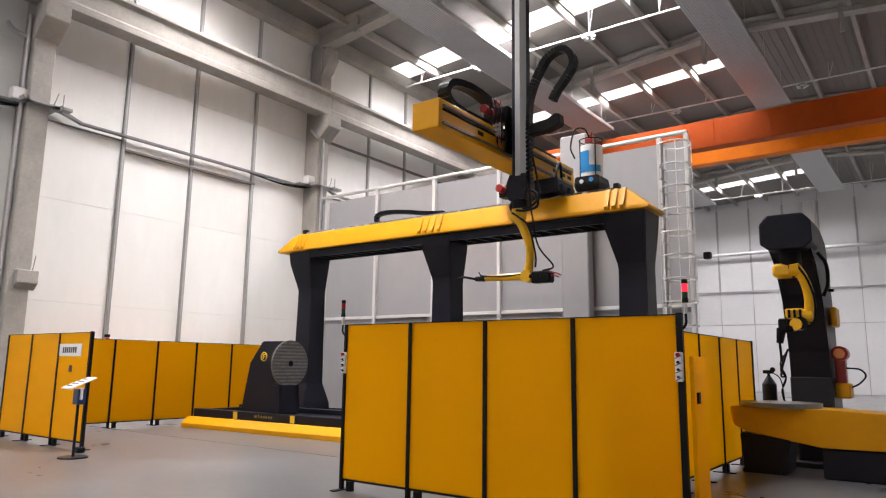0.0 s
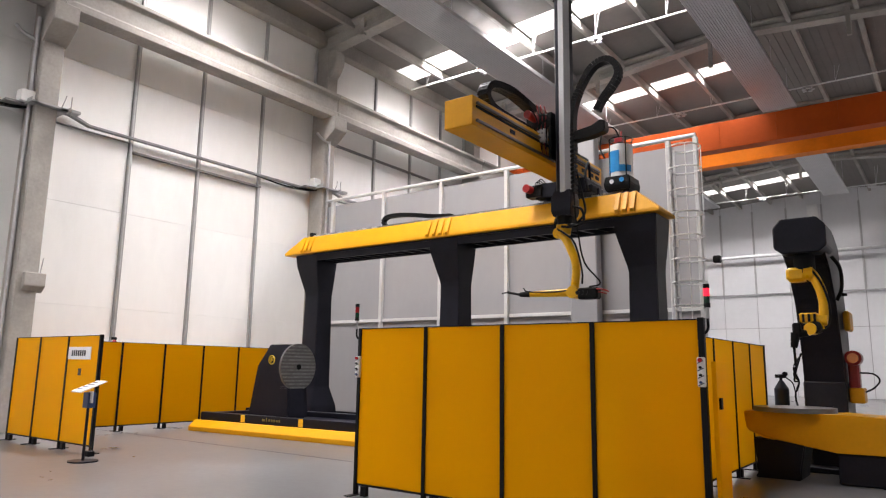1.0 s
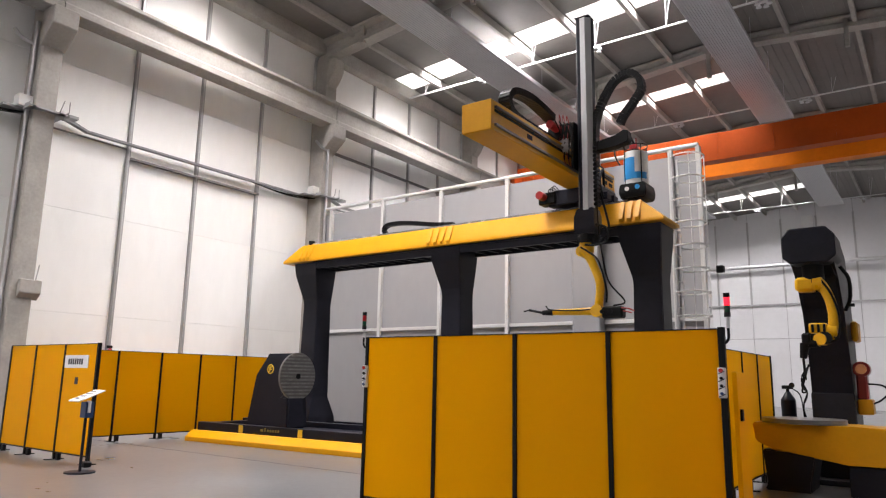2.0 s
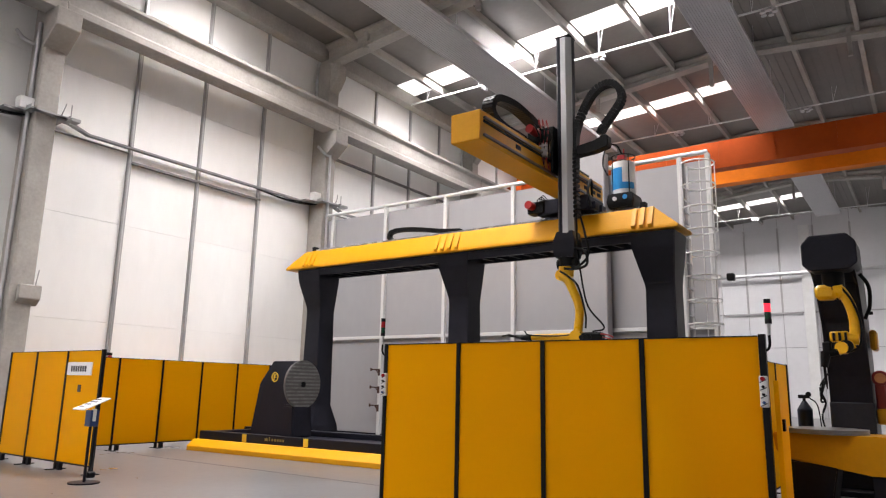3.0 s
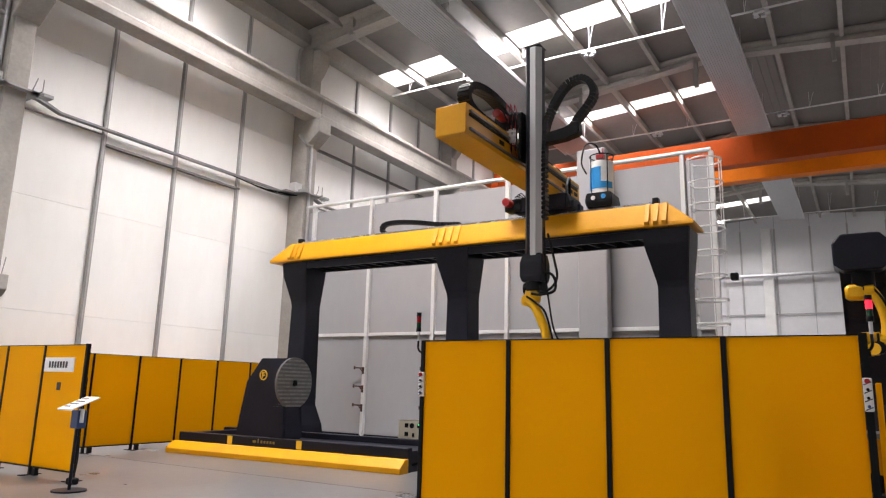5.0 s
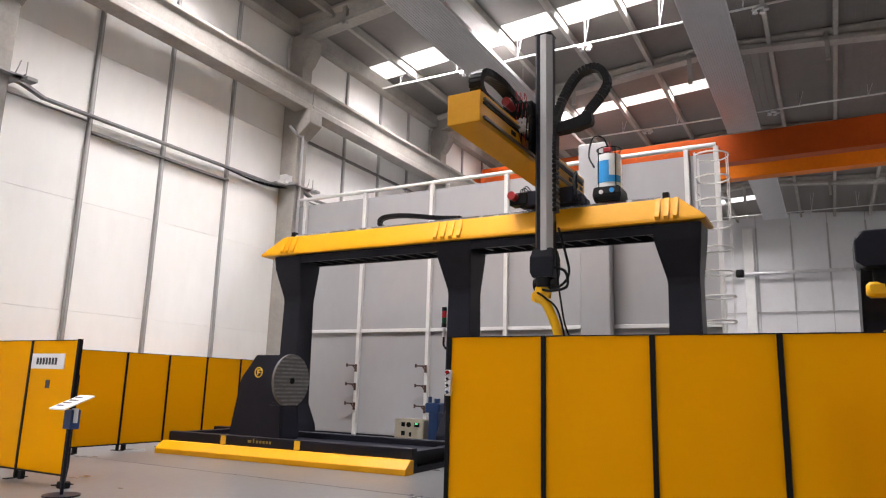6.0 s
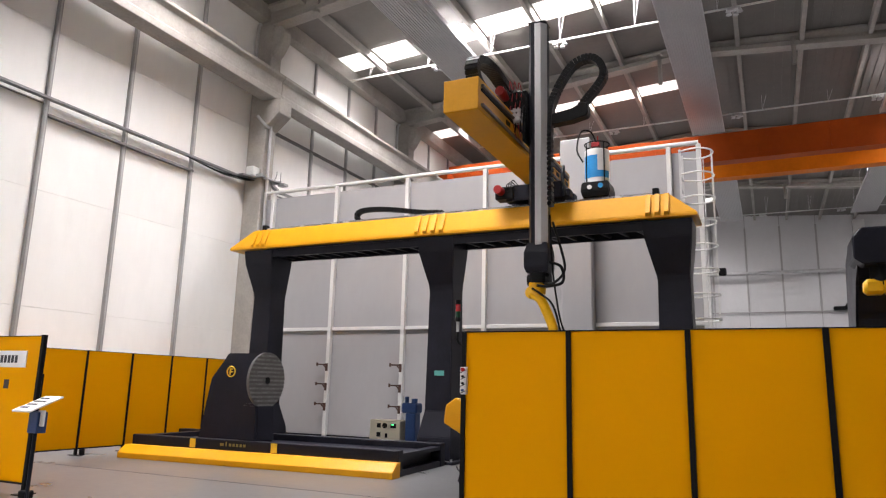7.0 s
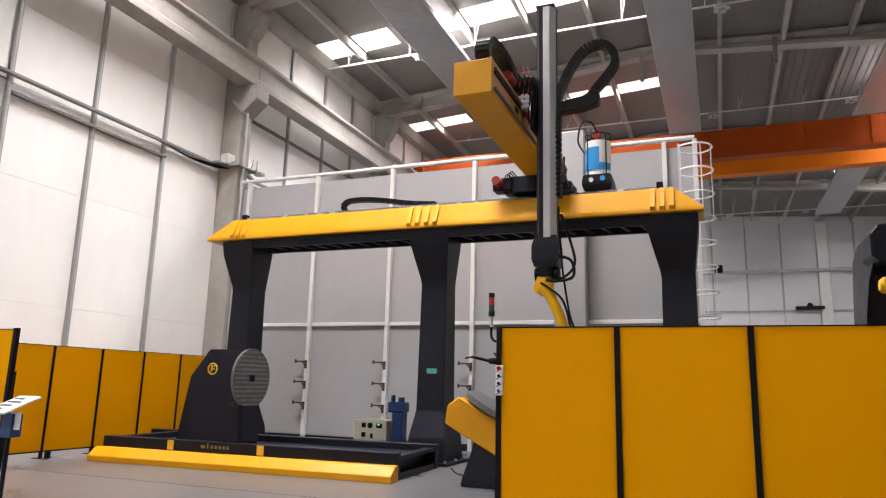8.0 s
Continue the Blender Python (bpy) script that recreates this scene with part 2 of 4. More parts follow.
def chain(bm, pts, across, w, h, step=0.055):
    """A cable drag chain: boxed links along pts, lying across the given way."""
    line = smooth_path(pts, 14)
    along, last = 0.0, line[0]
    across = Vector(across).normalized()
    for p in line[1:]:
        if (p - last).length >= step:
            d = (p - last).normalized()
            u = across.cross(d).normalized()
            s = d.cross(u).normalized()
            m = Matrix((s, u, d)).transposed().to_4x4()
            m.translation = (p + last) / 2
            bmesh.ops.create_cube(bm, size=1, matrix=m @ Matrix.Diagonal((w, h, step * 0.93, 1)))
            bmesh.ops.create_cube(bm, size=1, matrix=m @ Matrix.Diagonal((w * 0.94, h * 0.9, step * 1.25, 1)))
            last = p


def ring(bm, centre, axis, r, thick, n=24, arc=(0, 360)):
    """A hoop or part of one, as a bent bar."""
    c, ax = Vector(centre), Vector(axis).normalized()
    s = ax.orthogonal().normalized()
    if abs(ax.z) > 0.9:
        s = Vector((1, 0, 0))
    u = ax.cross(s)
    k = [radians(arc[0] + (arc[1] - arc[0]) * i / n) for i in range(n + 1)]
    tube(bm, [c + r * (math.cos(a) * s + math.sin(a) * u) for a in k], thick, 6, 1)


# ---- the hall ----
WX, EX, SY, NY = -17.17, 6.6, -11.6, 51.8
COLS_Y = [-2.38, 6.68, 15.74, 24.8, 33.86, 42.92]

floor = part("floor", cube(WX - 0.3, EX + 0.3, SY - 0.3, NY + 0.3, -0.2, 0.0), M_FLOOR)
tagged(floor, "grey polished concrete hall floor with stains", "floor", kind="structure")
joint_y = [2.4, 8.4, 14.4, 20.4]
for y in joint_y:
    tagged(part("floor_joint", cube(WX, EX, y - 0.006, y + 0.006, 0.0, 0.0015), M_DARK, floor))

# West wall: core, white panels between mullions, rails.
wall_west = tagged(part("wall_west", cube(WX - 0.3, WX - 0.06, SY, NY, 0, 16.0), M_WALL), "white panelled hall wall with grey mullions", "wall", kind="structure")
MULL_Y = [c + d for c in COLS_Y[:2] for d in (2.42, 4.48, 6.65)] + [c + d for c in COLS_Y[2:] for d in (2.91, 5.06, 7.1)] + COLS_Y
edges_y = sorted(set([SY] + [round(y, 2) for y in MULL_Y if SY < y < NY] + [NY]))
for ya, yb in zip(edges_y, edges_y[1:]):
    for za, zb in ((0, 2.9), (2.9, 5.4), (5.4, 7.3), (7.3, 9.05), (9.05, 11.2), (11.2, 15.0)):
        part("panel", cube(WX - 0.06, WX, ya + 0.012, yb - 0.012, za + 0.0025, zb - 0.0025), M_WALL, wall_west)
for y in edges_y[1:-1]:
    if min(abs(y - c) for c in COLS_Y) > 0.6:
        part("mullion", cube(WX, WX + 0.09, y - 0.05, y + 0.05, 0, 13.1, bev=0.008), M_MULL, wall_west)
        part("mullion_cover", cube(WX + 0.09, WX + 0.1, y - 0.02, y + 0.02, 0, 13.1), M_STEEL, wall_west)
# Wall rails: a dark one below the tray in the near bays, a higher one beyond.
for c in COLS_Y[:2]:
    part("girt", cube(WX, WX + 0.12, c + 2.46, c + 6.7, 7.03, 7.085), M_GIRT, wall_west)
for c in COLS_Y[2:]:
    part("girt", cube(WX, WX + 0.12, c + 0.3, min(c + 8.8, NY), 9.28, 9.34), M_GIRT, wall_west)

wall_east = tagged(part("wall_east", cube(EX, EX + 0.3, SY, NY, 0, 16.0), M_WALL), "white hall wall", "wall", kind="structure")
wall_south = tagged(part("wall_south", cube(WX - 0.3, EX + 0.3, SY - 0.3, SY, 0, 16.0), M_WALL), "white hall wall behind the open floor", "wall", kind="structure")
wall_north = tagged(part("wall_north", cube(WX - 0.3, EX + 0.3, NY + 0.06, NY + 0.3, 0, 16.0), M_PART), "pale grey panelled end wall with pilasters", "wall", kind="structure")
xs = [WX] + [-15.2 + 2.2 * i for i in range(10)] + [EX]
for xa, xb in zip(xs, xs[1:]):
    for za, zb in ((0, 4.6), (4.6, 6.95), (6.95, 9.6), (9.6, 15.0)):
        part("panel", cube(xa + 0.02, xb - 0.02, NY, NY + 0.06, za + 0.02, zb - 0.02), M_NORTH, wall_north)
for x in xs[1:-1]:
    part("mullion", cube(x - 0.06, x + 0.06, NY - 0.07, NY, 6.95, 12.9), M_MULL, wall_north)
for x in (-16.4, -6.92, 2.7):
    part("pilaster", cube(x - 0.33, x + 0.33, NY - 0.35, NY - 0.071, 0, 12.9, bev=0.02), M_MULLW, wall_north)
bm = bmesh.new()
rod(bm, (WX, NY - 0.5, 9.6), (EX, NY - 0.5, 9.6), 0.12)
part("rail", bm, M_STEEL, wall_north)
part("sill", cube(WX, EX, NY - 0.12, NY - 0.07, 6.9, 6.99), M_MULL, wall_north)

wf = empty("wall_bar", "long black fixture bar on the end wall ledge", "wall fixture")
part("bar", cube(0.85, 2.55, NY - 0.6, NY - 0.12, 6.99, 7.2, bev=0.03), M_BLACK, wf)
bm = bmesh.new()
rod(bm, (1.7, NY - 0.4, 7.2), (1.7, NY - 0.4, 7.42), 0.22, 0.1, 16)
part("dome", bm, M_BLACK, wf)

# Roof deck in one mesh, with the rows of roof lights left open.
bm = bmesh.new()
cuts = [SY - 0.3] + [v for r in SKY_ROWS for v in r] + [NY + 0.3]
for ya, yb in zip(cuts[::2], cuts[1::2]):
    box(bm, WX - 0.3, RIDGE, ya, yb, ROOF, ROOF + 0.25)
    box(bm, RIDGE, EX + 0.3, ya, yb, ROOF, ROOF + 0.25)
xs = [WX - 0.3] + [v for c in SKY_COLS for v in c] + [RIDGE]
for ya, yb in SKY_ROWS:
    for xa, xb in zip(xs[::2], xs[1::2]):
        box(bm, xa, xb, ya, yb, ROOF, ROOF + 0.25)
    if ya in ADDED_EAST_LIGHTS:
        box(bm, RIDGE, ADDED_EAST_LIGHTS[ya][0], ya, yb, ROOF, ROOF + 0.25)
        box(bm, ADDED_EAST_LIGHTS[ya][1], EX + 0.3, ya, yb, ROOF, ROOF + 0.25)
    else:
        box(bm, RIDGE, EX + 0.3, ya, yb, ROOF, ROOF + 0.25)
x = WX
while x < EX:
    box(bm, x, x + 0.05, SY, NY, ROOF - 0.035, ROOF - 0.002) if all(not (a - 0.06 < x < b + 0.06) for a, b in SKY_COLS) else None
    x += 0.28
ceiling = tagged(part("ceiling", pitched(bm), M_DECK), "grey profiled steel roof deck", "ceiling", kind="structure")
k = 0
for ya, yb in SKY_ROWS:
    # The panes east of the ridge belong to the added, unseen roof lights.
    for xa, xb in SKY_COLS + ([ADDED_EAST_LIGHTS[ya][:2]] if ya in ADDED_EAST_LIGHTS else []):
        k += 1
        tagged(part("window_%d" % k, pitched(cube(xa, xb, ya, yb, ROOF + 0.02, ROOF + 0.06)), M_SKY), "bright translucent roof light pane", "roof light", "roof lights", "structure")


def concrete_column(y):
    c = empty("concrete_column", "weathered precast concrete column with a corbel against the wall", "column", "concrete columns", "structure")
    front, half = WX + 0.67, 0.24
    bm = bmesh.new()
    box(bm, WX, front, y - half, y + half, 0, 12.4, bev=0.025)
    part("shaft", bm, M_CONC, c)
    bm = bmesh.new()
    prism(bm, [(front - 0.05, 8.95), (front + 0.5, 9.4), (front + 0.5, 9.86), (front - 0.05, 9.86)], "y", y - half - 0.05, y + half + 0.05, bev=0.02)
    part("corbel", bm, M_CONC, c)
    bm = bmesh.new()
    prism(bm, [(front - 0.05, 11.3), (front + 0.16, 11.5), (front + 0.36, 11.85), (front + 0.36, 12.2), (front + 0.25, 12.34), (front - 0.05, 12.34)], "y", y - half + 0.02, y + half - 0.02, bev=0.05)
    part("head", bm, M_CONC, c)
    bm = bmesh.new()
    box(bm, front, front + 0.16, y - half - 0.1, y + half + 0.16, 7.4, 7.44)
    box(bm, WX + 0.02, front + 0.16, y - half - 0.16, y - half, 7.4, 7.44)
    box(bm, WX + 0.02, front + 0.16, y + half, y + half + 0.22, 7.4, 7.44)
    for q in (y - half - 0.165, y + half + 0.215):
        box(bm, WX + 0.02, front + 0.16, q, q + 0.008, 7.4, 7.5)
    part("bracket", bm, M_MULL, c, "galvanised tray bracket clamped round the column")
    bm = bmesh.new()
    box(bm, WX + 0.3, front - 0.1, y - half - 0.3, y - half, 7.44, 7.72, bev=0.012)
    part("junction_box", bm, M_MULLW, c, "pale grey electrical box on the tray")
    bm = bmesh.new()
    tube(bm, [(front - 0.02, y + half + 0.08, 7.45), (front + 0.06, y + half + 0.1, 7.62), (front + 0.02, y + half + 0.16, 7.8)], 0.012, 6)
    rod(bm, (front + 0.1, y + half + 0.25, 7.3), (front + 0.1, y + half + 0.25, 7.78), 0.012, n=6)
    box(bm, front + 0.05, front + 0.3, y + half + 0.18, y + half + 0.4, 7.34, 7.42, bev=0.01)
    part("cable_tail", bm, M_MULL, c)
    bm = bmesh.new()
    q, u = (y - half - 0.07, front - 0.2) if y < 10 else (y - half + 0.16, front + 0.06)
    tube(bm, [(u, q, 0.02), (u, q, 8.9), (u - 0.02, q - 0.03, 9.02), (u - 0.05, q - 0.3, 9.1), (u - 0.2, q - 0.4, 9.3)], 0.045, 10, 6)
    part("downpipe", bm, M_STEEL, c)
    bm = bmesh.new()
    tube(bm, [(WX + 0.12, y - half - 0.06, 10.6), (WX + 0.12, y - half - 0.06, 12.2), (WX + 0.2, y - half - 0.05, 12.5)], 0.055, 10, 6)
    part("roof_drain_pipe", bm, M_STEEL, c)
    bm = bmesh.new()
    prism(bm, [(front - 0.05, 3.05), (front + 0.12, 3.2), (front + 0.12, 3.5), (front - 0.05, 3.5)], "y", y - 0.1, y + half + 0.12, bev=0.015)
    part("lower_corbel", bm, M_CONC, c)
    bm = bmesh.new()
    rod(bm, (front + 0.06, y + half, 3.5), (front + 0.06, y + half + 0.04, 3.85), 0.012, n=6)
    part("anchor_rod", bm, M_MULL, c)
    return c


for y in COLS_Y:
    concrete_column(y)

for ya, yb in zip(COLS_Y, COLS_Y[1:]):
    b = empty("crane_runway_beam", "stained precast concrete crane runway beam on column corbels", "beam", "runway beams", "structure")
    bm = bmesh.new()
    prism(bm, [(WX + 0.46, 9.87), (WX + 1.0, 9.87), (WX + 1.0, 10.06), (WX + 0.975, 10.09), (WX + 0.975, 10.5), (WX + 1.08, 10.6), (WX + 1.08, 10.7), (WX + 0.36, 10.7), (WX + 0.36, 10.6), (WX + 0.46, 10.5)], "y", ya + 0.006, yb - 0.006, bev=0.012)
    part("girder", bm, M_CONC, b)
    bm = bmesh.new()
    box(bm, WX + 0.64, WX + 0.72, ya, yb, 10.7, 10.78)
    part("crane_rail", bm, M_STEEL, b)
    b = empty("crane_runway_beam", "precast concrete crane runway beam along the far side", "beam", "runway beams", "structure")
    part("girder", cube(EX - 1.0, EX - 0.4, ya, yb, 9.87, 10.7, bev=0.012), M_CONC, b)

for y in COLS_Y:
    g = empty("roof_girder", "grey precast concrete roof girder rising to the ridge", "girder", "roof girders", "structure")
    for xa, xb in ((WX, RIDGE), (RIDGE, EX)):
        bm = bmesh.new()
        prism(bm, [(y - 0.22, 12.36), (y + 0.22, 12.36), (y + 0.22, 12.5), (y + 0.09, 12.58), (y + 0.09, 12.9), (y + 0.28, 13.0), (y + 0.28, 13.08), (y - 0.28, 13.08), (y - 0.28, 13.0), (y - 0.09, 12.9), (y - 0.09, 12.58), (y - 0.22, 12.5)], "x", xa, xb)
        for v in bm.verts:
            if v.co.z < ROOF - 0.45:
                v.co.z += 0.035 * (min(v.co.x, 2 * RIDGE - v.co.x) - WX)
        part("beam", pitched(bm), M_CONC, g)
    for x in np.arange(WX + 2.2, EX, 4.4):
        part("web_stiffener", pitched(cube(x - 0.07, x + 0.07, y - 0.22, y - 0.09, 12.5, 13.0)), M_CONC, g)

for x in (-15.51, -13.5, -11.51, -9.51, -7.51, -5.5, -3.5, -1.5, 0.5, 2.5, 4.5):
    d = roof_z(x) - ROOF
    p = tagged(part("roof_purlin", cube(x - 0.07, x + 0.07, SY, NY, 12.8 + d, 13.08 + d, bev=0.01), M_CONC), "grey concrete roof purlin between roof lights", "purlin", "roof purlins", "structure")

e = tagged(part("eaves_beam", cube(WX, WX + 0.4, SY, NY, 12.62, 13.127, bev=0.02), M_CONC), "dark concrete eaves beam under the roof edge", "beam", kind="structure")

# Cable tray along the west wall.
t = empty("cable_tray", "galvanised cable tray along the white wall", "cable tray")
for ya, yb in zip([SY] + COLS_Y, COLS_Y + [NY]):
    a, b = ya + 1.22, yb - 0.8
    u, v = WX + 0.08, WX + 0.22
    bm = bmesh.new()
    prism(bm, [(u, 7.43), (u, 7.38), (v, 7.38), (v, 7.43), (v - 0.008, 7.43), (v - 0.008, 7.39), (u + 0.008, 7.39), (u + 0.008, 7.43)], "y", a, b)
    part("tray", bm, M_TRAY, t)
    bm = bmesh.new()
    prism(bm, [(ya + 0.3, 7.6), (ya + 0.75, 7.6), (a + 0.02, 7.43), (a + 0.02, 7.38), (ya + 0.72, 7.53), (ya + 0.3, 7.53)], "x", u, v)
    part("ramp", bm, M_TRAY, t)
    bm = bmesh.new()
    prism(bm, [(b, 7.43), (b, 7.38), (yb - 0.25, 7.4), (yb - 0.25, 7.45)], "x", u, WX + 0.45)
    part("outlet", bm, M_TRAY, t)
    bm = bmesh.new()
    for k in range(3):
        tube(bm, [(WX + 0.12 + 0.03 * k, yb - 2.3 - 0.2 * k, 7.36), (WX + 0.14, yb - 1.4, 7.33 - 0.02 * k), (WX + 0.2, yb - 0.6, 7.38 - 0.03 * k), (WX + 0.4, yb - 0.26, 7.36)], 0.014, 6)
    part("cable", bm, M_BLACK, t)
    bm = bmesh.new()
    rod(bm, (WX + 0.03, ya + 0.3, 7.31), (WX + 0.03, ya + 2.4, 7.31), 0.025, n=8)
    part("conduit", bm, M_TRAY, t)


def radiant_panel(x, w, ya, yb, z):
    """A ribbed ceiling heating panel that hangs from the roof by rods."""
    h = empty("radiant_heating_panel", "long ribbed aluminium radiant heating panel hung from the roof", "heating panel", "radiant panels", at=(x, yb, z))
    n = 16
    pts = []
    for i in range(n):
        a = -w / 2 + w * i / n
        pts += [(a, 0.0), (a + w / n * 0.5, 0.0), (a + w / n * 0.6, 0.018), (a + w / n * 0.9, 0.018)]
    pts += [(w / 2, 0.0), (w / 2, 0.11), (-w / 2, 0.11)]
    bm = bmesh.new()
    prism(bm, pts, "y", ya - yb, 0.0)
    part("panel", bm, M_RADIANT, h)
    bm = bmesh.new()
    for s in (-1, 1):
        box(bm, s * (w / 2 + 0.012) - 0.012, s * (w / 2 + 0.012) + 0.012, ya - yb, 0, -0.02, 0.12)
    part("edge_trim", bm, M_STEEL, h)
    for y in np.arange(-1.0, ya - yb, -3.0):
        for s in (-0.4, 0.4):
            bm = bmesh.new()
            rod(bm, (s * w, y, 0.1), (s * w, y, roof_z(x) - z - 0.05), 0.008, n=6)
            part("hanger", bm, M_STEEL, h)
    return h


radiant_panel(-12.2, 1.4, 0.0, 29.0, 12.3)
radiant_panel(-4.95, 1.24, 0.0, 30.35, 12.45)
radiant_panel(2.0, 1.24, 0.0, 30.35, 12.45)
radiant_panel(-12.0, 1.25, 36.0, 45.4, 12.0)
radiant_panel(-4.75, 1.25, 36.0, 45.4, 12.0)
radiant_panel(2.3, 1.25, 36.0, 45.4, 12.0)


def pipe_run(y, z, xa, xb, lamps):
    r = empty("suspended_lighting_rail", "white lighting rail hung on rods below the roof", "lighting rail", "lighting rails")
    bm = bmesh.new()
    box(bm, xa, xb, y - 0.032, y + 0.032, z - 0.026, z + 0.026, bev=0.008)
    part("rail", bm, M_MULLW, r)
    for x in np.arange(xa + 0.8, xb, 2.4):
        bm = bmesh.new()
        rod(bm, (x, y, z), (x, y, roof_z(x)), 0.008, n=6)
        rod(bm, (x, y, z), (x + 0.18, y, roof_z(x + 0.18)), 0.008, n=6)
        part("hanger", bm, M_MULLW, r)
    for x in lamps:
        d = empty("high_bay_lamp", "unlit high bay lamp of small round lenses under the rail", "lamp", "high bay lamps", at=(x, y, z))
        part("housing", cube(-0.2, 0.2, -0.06, 0.06, -0.1, -0.036, bev=0.015), M_STEEL, d)
        bm = bmesh.new()
        for a in range(5):
            q = (0.17 * math.cos(a * 1.2566), 0.17 * math.sin(a * 1.2566))
            rod(bm, (q[0], q[1], -0.17), (q[0], q[1], -0.09), 0.085, 0.05, 12)
        part("reflector", bm, M_STEEL, d)


pipe_run(20.33, 12.64, -16.75, EX, (-13.13, -8.75, -3.5, 1.3))
pipe_run(29.93, 13.06, -15.6, EX, (-8.9, -3.78, 1.3))
pipe_run(37.0, 12.6, -15.6, EX, (-9.0, -3.8, 1.3))
pipe_run(46.5, 12.6, -15.6, EX, (-9.0, -3.0, 1.3))

# Orange overhead crane with two girders.
cr = empty("overhead_crane", "orange double-girder overhead travelling crane", "crane")
# The far girder is coloured lighter to stand for light falling on it.
for y, za, zb, paint, words in ((28.55, 10.62, 11.76, M_ORANGE, "deep red-orange box girder"), (30.7, 10.56, 11.3, M_ORANGELIT, "orange box girder with its lit brightness in the colour")):
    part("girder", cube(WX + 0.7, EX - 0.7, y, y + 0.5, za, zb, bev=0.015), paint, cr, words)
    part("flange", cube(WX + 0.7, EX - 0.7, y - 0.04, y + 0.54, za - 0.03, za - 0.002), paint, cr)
for x in np.arange(-15.58, EX - 1, 2.15):
    part("seam", cube(x - 0.02, x + 0.02, 28.53, 28.55, 10.76, 11.74), M_ORANGE, cr)
for x in (WX + 0.45, EX - 0.95):
    part("end_truck", cube(x, x + 0.5, 27.9, 31.8, 10.79, 11.3, bev=0.02), M_ORANGE, cr)

# ---- partition behind the gantry ----
PY, PXA, PXB, PTOP = 15.72, -16.49, -4.33, 6.8
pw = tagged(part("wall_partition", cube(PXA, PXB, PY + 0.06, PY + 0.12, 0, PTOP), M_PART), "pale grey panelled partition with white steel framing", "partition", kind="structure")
PX = [-16.13, -13.9, -11.66, -9.43, -7.2, -4.97]
px = [PXA] + PX + [PXB]
for xa, xb in zip(px, px[1:]):
    for za, zb in ((0.15, 2.92), (2.92, PTOP)):
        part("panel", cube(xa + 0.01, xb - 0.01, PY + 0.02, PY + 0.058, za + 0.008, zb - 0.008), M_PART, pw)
for x in PX + [PXB]:
    part("mullion", cube(x - 0.05, x + 0.05, PY - 0.1, PY + 0.02, 0, PTOP + 0.12, bev=0.006), M_MULLW, pw)
part("rail", cube(PXA, PXB, PY - 0.04, PY + 0.015, 2.88, 2.97, bev=0.006), M_MULLW, pw)
bm = bmesh.new()
rod(bm, (PXA, PY - 0.03, PTOP + 0.17), (PXB, PY - 0.03, PTOP + 0.17), 0.055)
part("top_rail", bm, M_MULLW, pw)
# Grey strip that stands in for the shadow below the rail.
part("rail_shadow_strip", cube(PXA, PXB, PY + 0.0, PY + 0.018, 2.83, 2.878), M_MULL, pw)
part("kerb", cube(PXA, PXB, PY - 0.02, PY + 0.03, 0, 0.15), M_DARK, pw)
c = tagged(part("concrete_pilaster", cube(-7.4, -6.68, PY - 0.4, PY - 0.11, 0, 7.3, bev=0.03), M_PART), "white painted column standing against the partition", "column", kind="structure")


def storage_hook(x, z):
    h = empty("clamp_arm", "rusty steel storage arm fixed to the partition frame", "bracket", "clamp arms", at=(x, PY - 0.1, z))
    bm = bmesh.new()
    box(bm, -0.03, 0.03, -0.03, 0.0, -0.13, 0.07)
    bar(bm, (0, -0.02, 0.04), (-0.28, -0.05, 0.045), 0.035, 0.035)
    bar(bm, (0, -0.02, -0.07), (-0.09, -0.03, 0.03), 0.025, 0.025)
    part("arm", bm, M_CLAMP, h)
    bm = bmesh.new()
    rod(bm, (-0.28, -0.05, 0.0), (-0.28, -0.05, 0.09), 0.025, n=8)
    part("tip", bm, M_CLAMP, h)


for x in (-13.9, -11.66, -9.43):
    for z in (1.93, 1.42, 0.9):
        storage_hook(x, z)
# ---- gantry ----
gantry = empty("welding_gantry", "fixed yellow gantry beam on three anthracite columns", "gantry", at=(-0.37, 0.09, 0))
gantry.scale = (0.9523, 1.0, 0.978)
GX = [(-14.48, -13.91), (-9.61, -9.03), (-4.78, -4.17)]
for xa, xb in GX:
    bm = bmesh.new()
    loft(bm, [(0.06, xa - 0.11, xb + 0.12, 12.5, 13.5), (0.5, xa - 0.09, xb + 0.1, 12.53, 13.45), (1.0, xa - 0.02, xb, 12.7, 13.28), (3.5, xa, xb - 0.02, 12.74, 13.25), (3.62, xa - 0.02, xb - 0.02, 12.73, 13.27), (4.3, xa - 0.2, xb + 0.06, 12.56, 13.3), (4.62, xa - 0.23, xb + 0.08, 12.53, 13.31)], bev=0.015)
    col = part("column", bm, M_DARK, gantry, "anthracite flared steel column")
    part("foot_plate", cube(xa - 0.32, xb + 0.22, 12.38, 13.6, 0.0, 0.06, bev=0.008), M_DARK, col)
    for x in (xa - 0.27, xb + 0.17):
        for y in (12.43, 13.0, 13.55):
            bm = bmesh.new()
            rod(bm, (x, y, 0.06), (x, y, 0.1), 0.025, n=6)
            part("anchor_bolt", bm, M_STEEL, col)
part("sticker", cube(-9.42, -9.2, 12.70, 12.722, 1.72, 1.82), M_TEAL, gantry, "small teal sticker")
bm = bmesh.new()
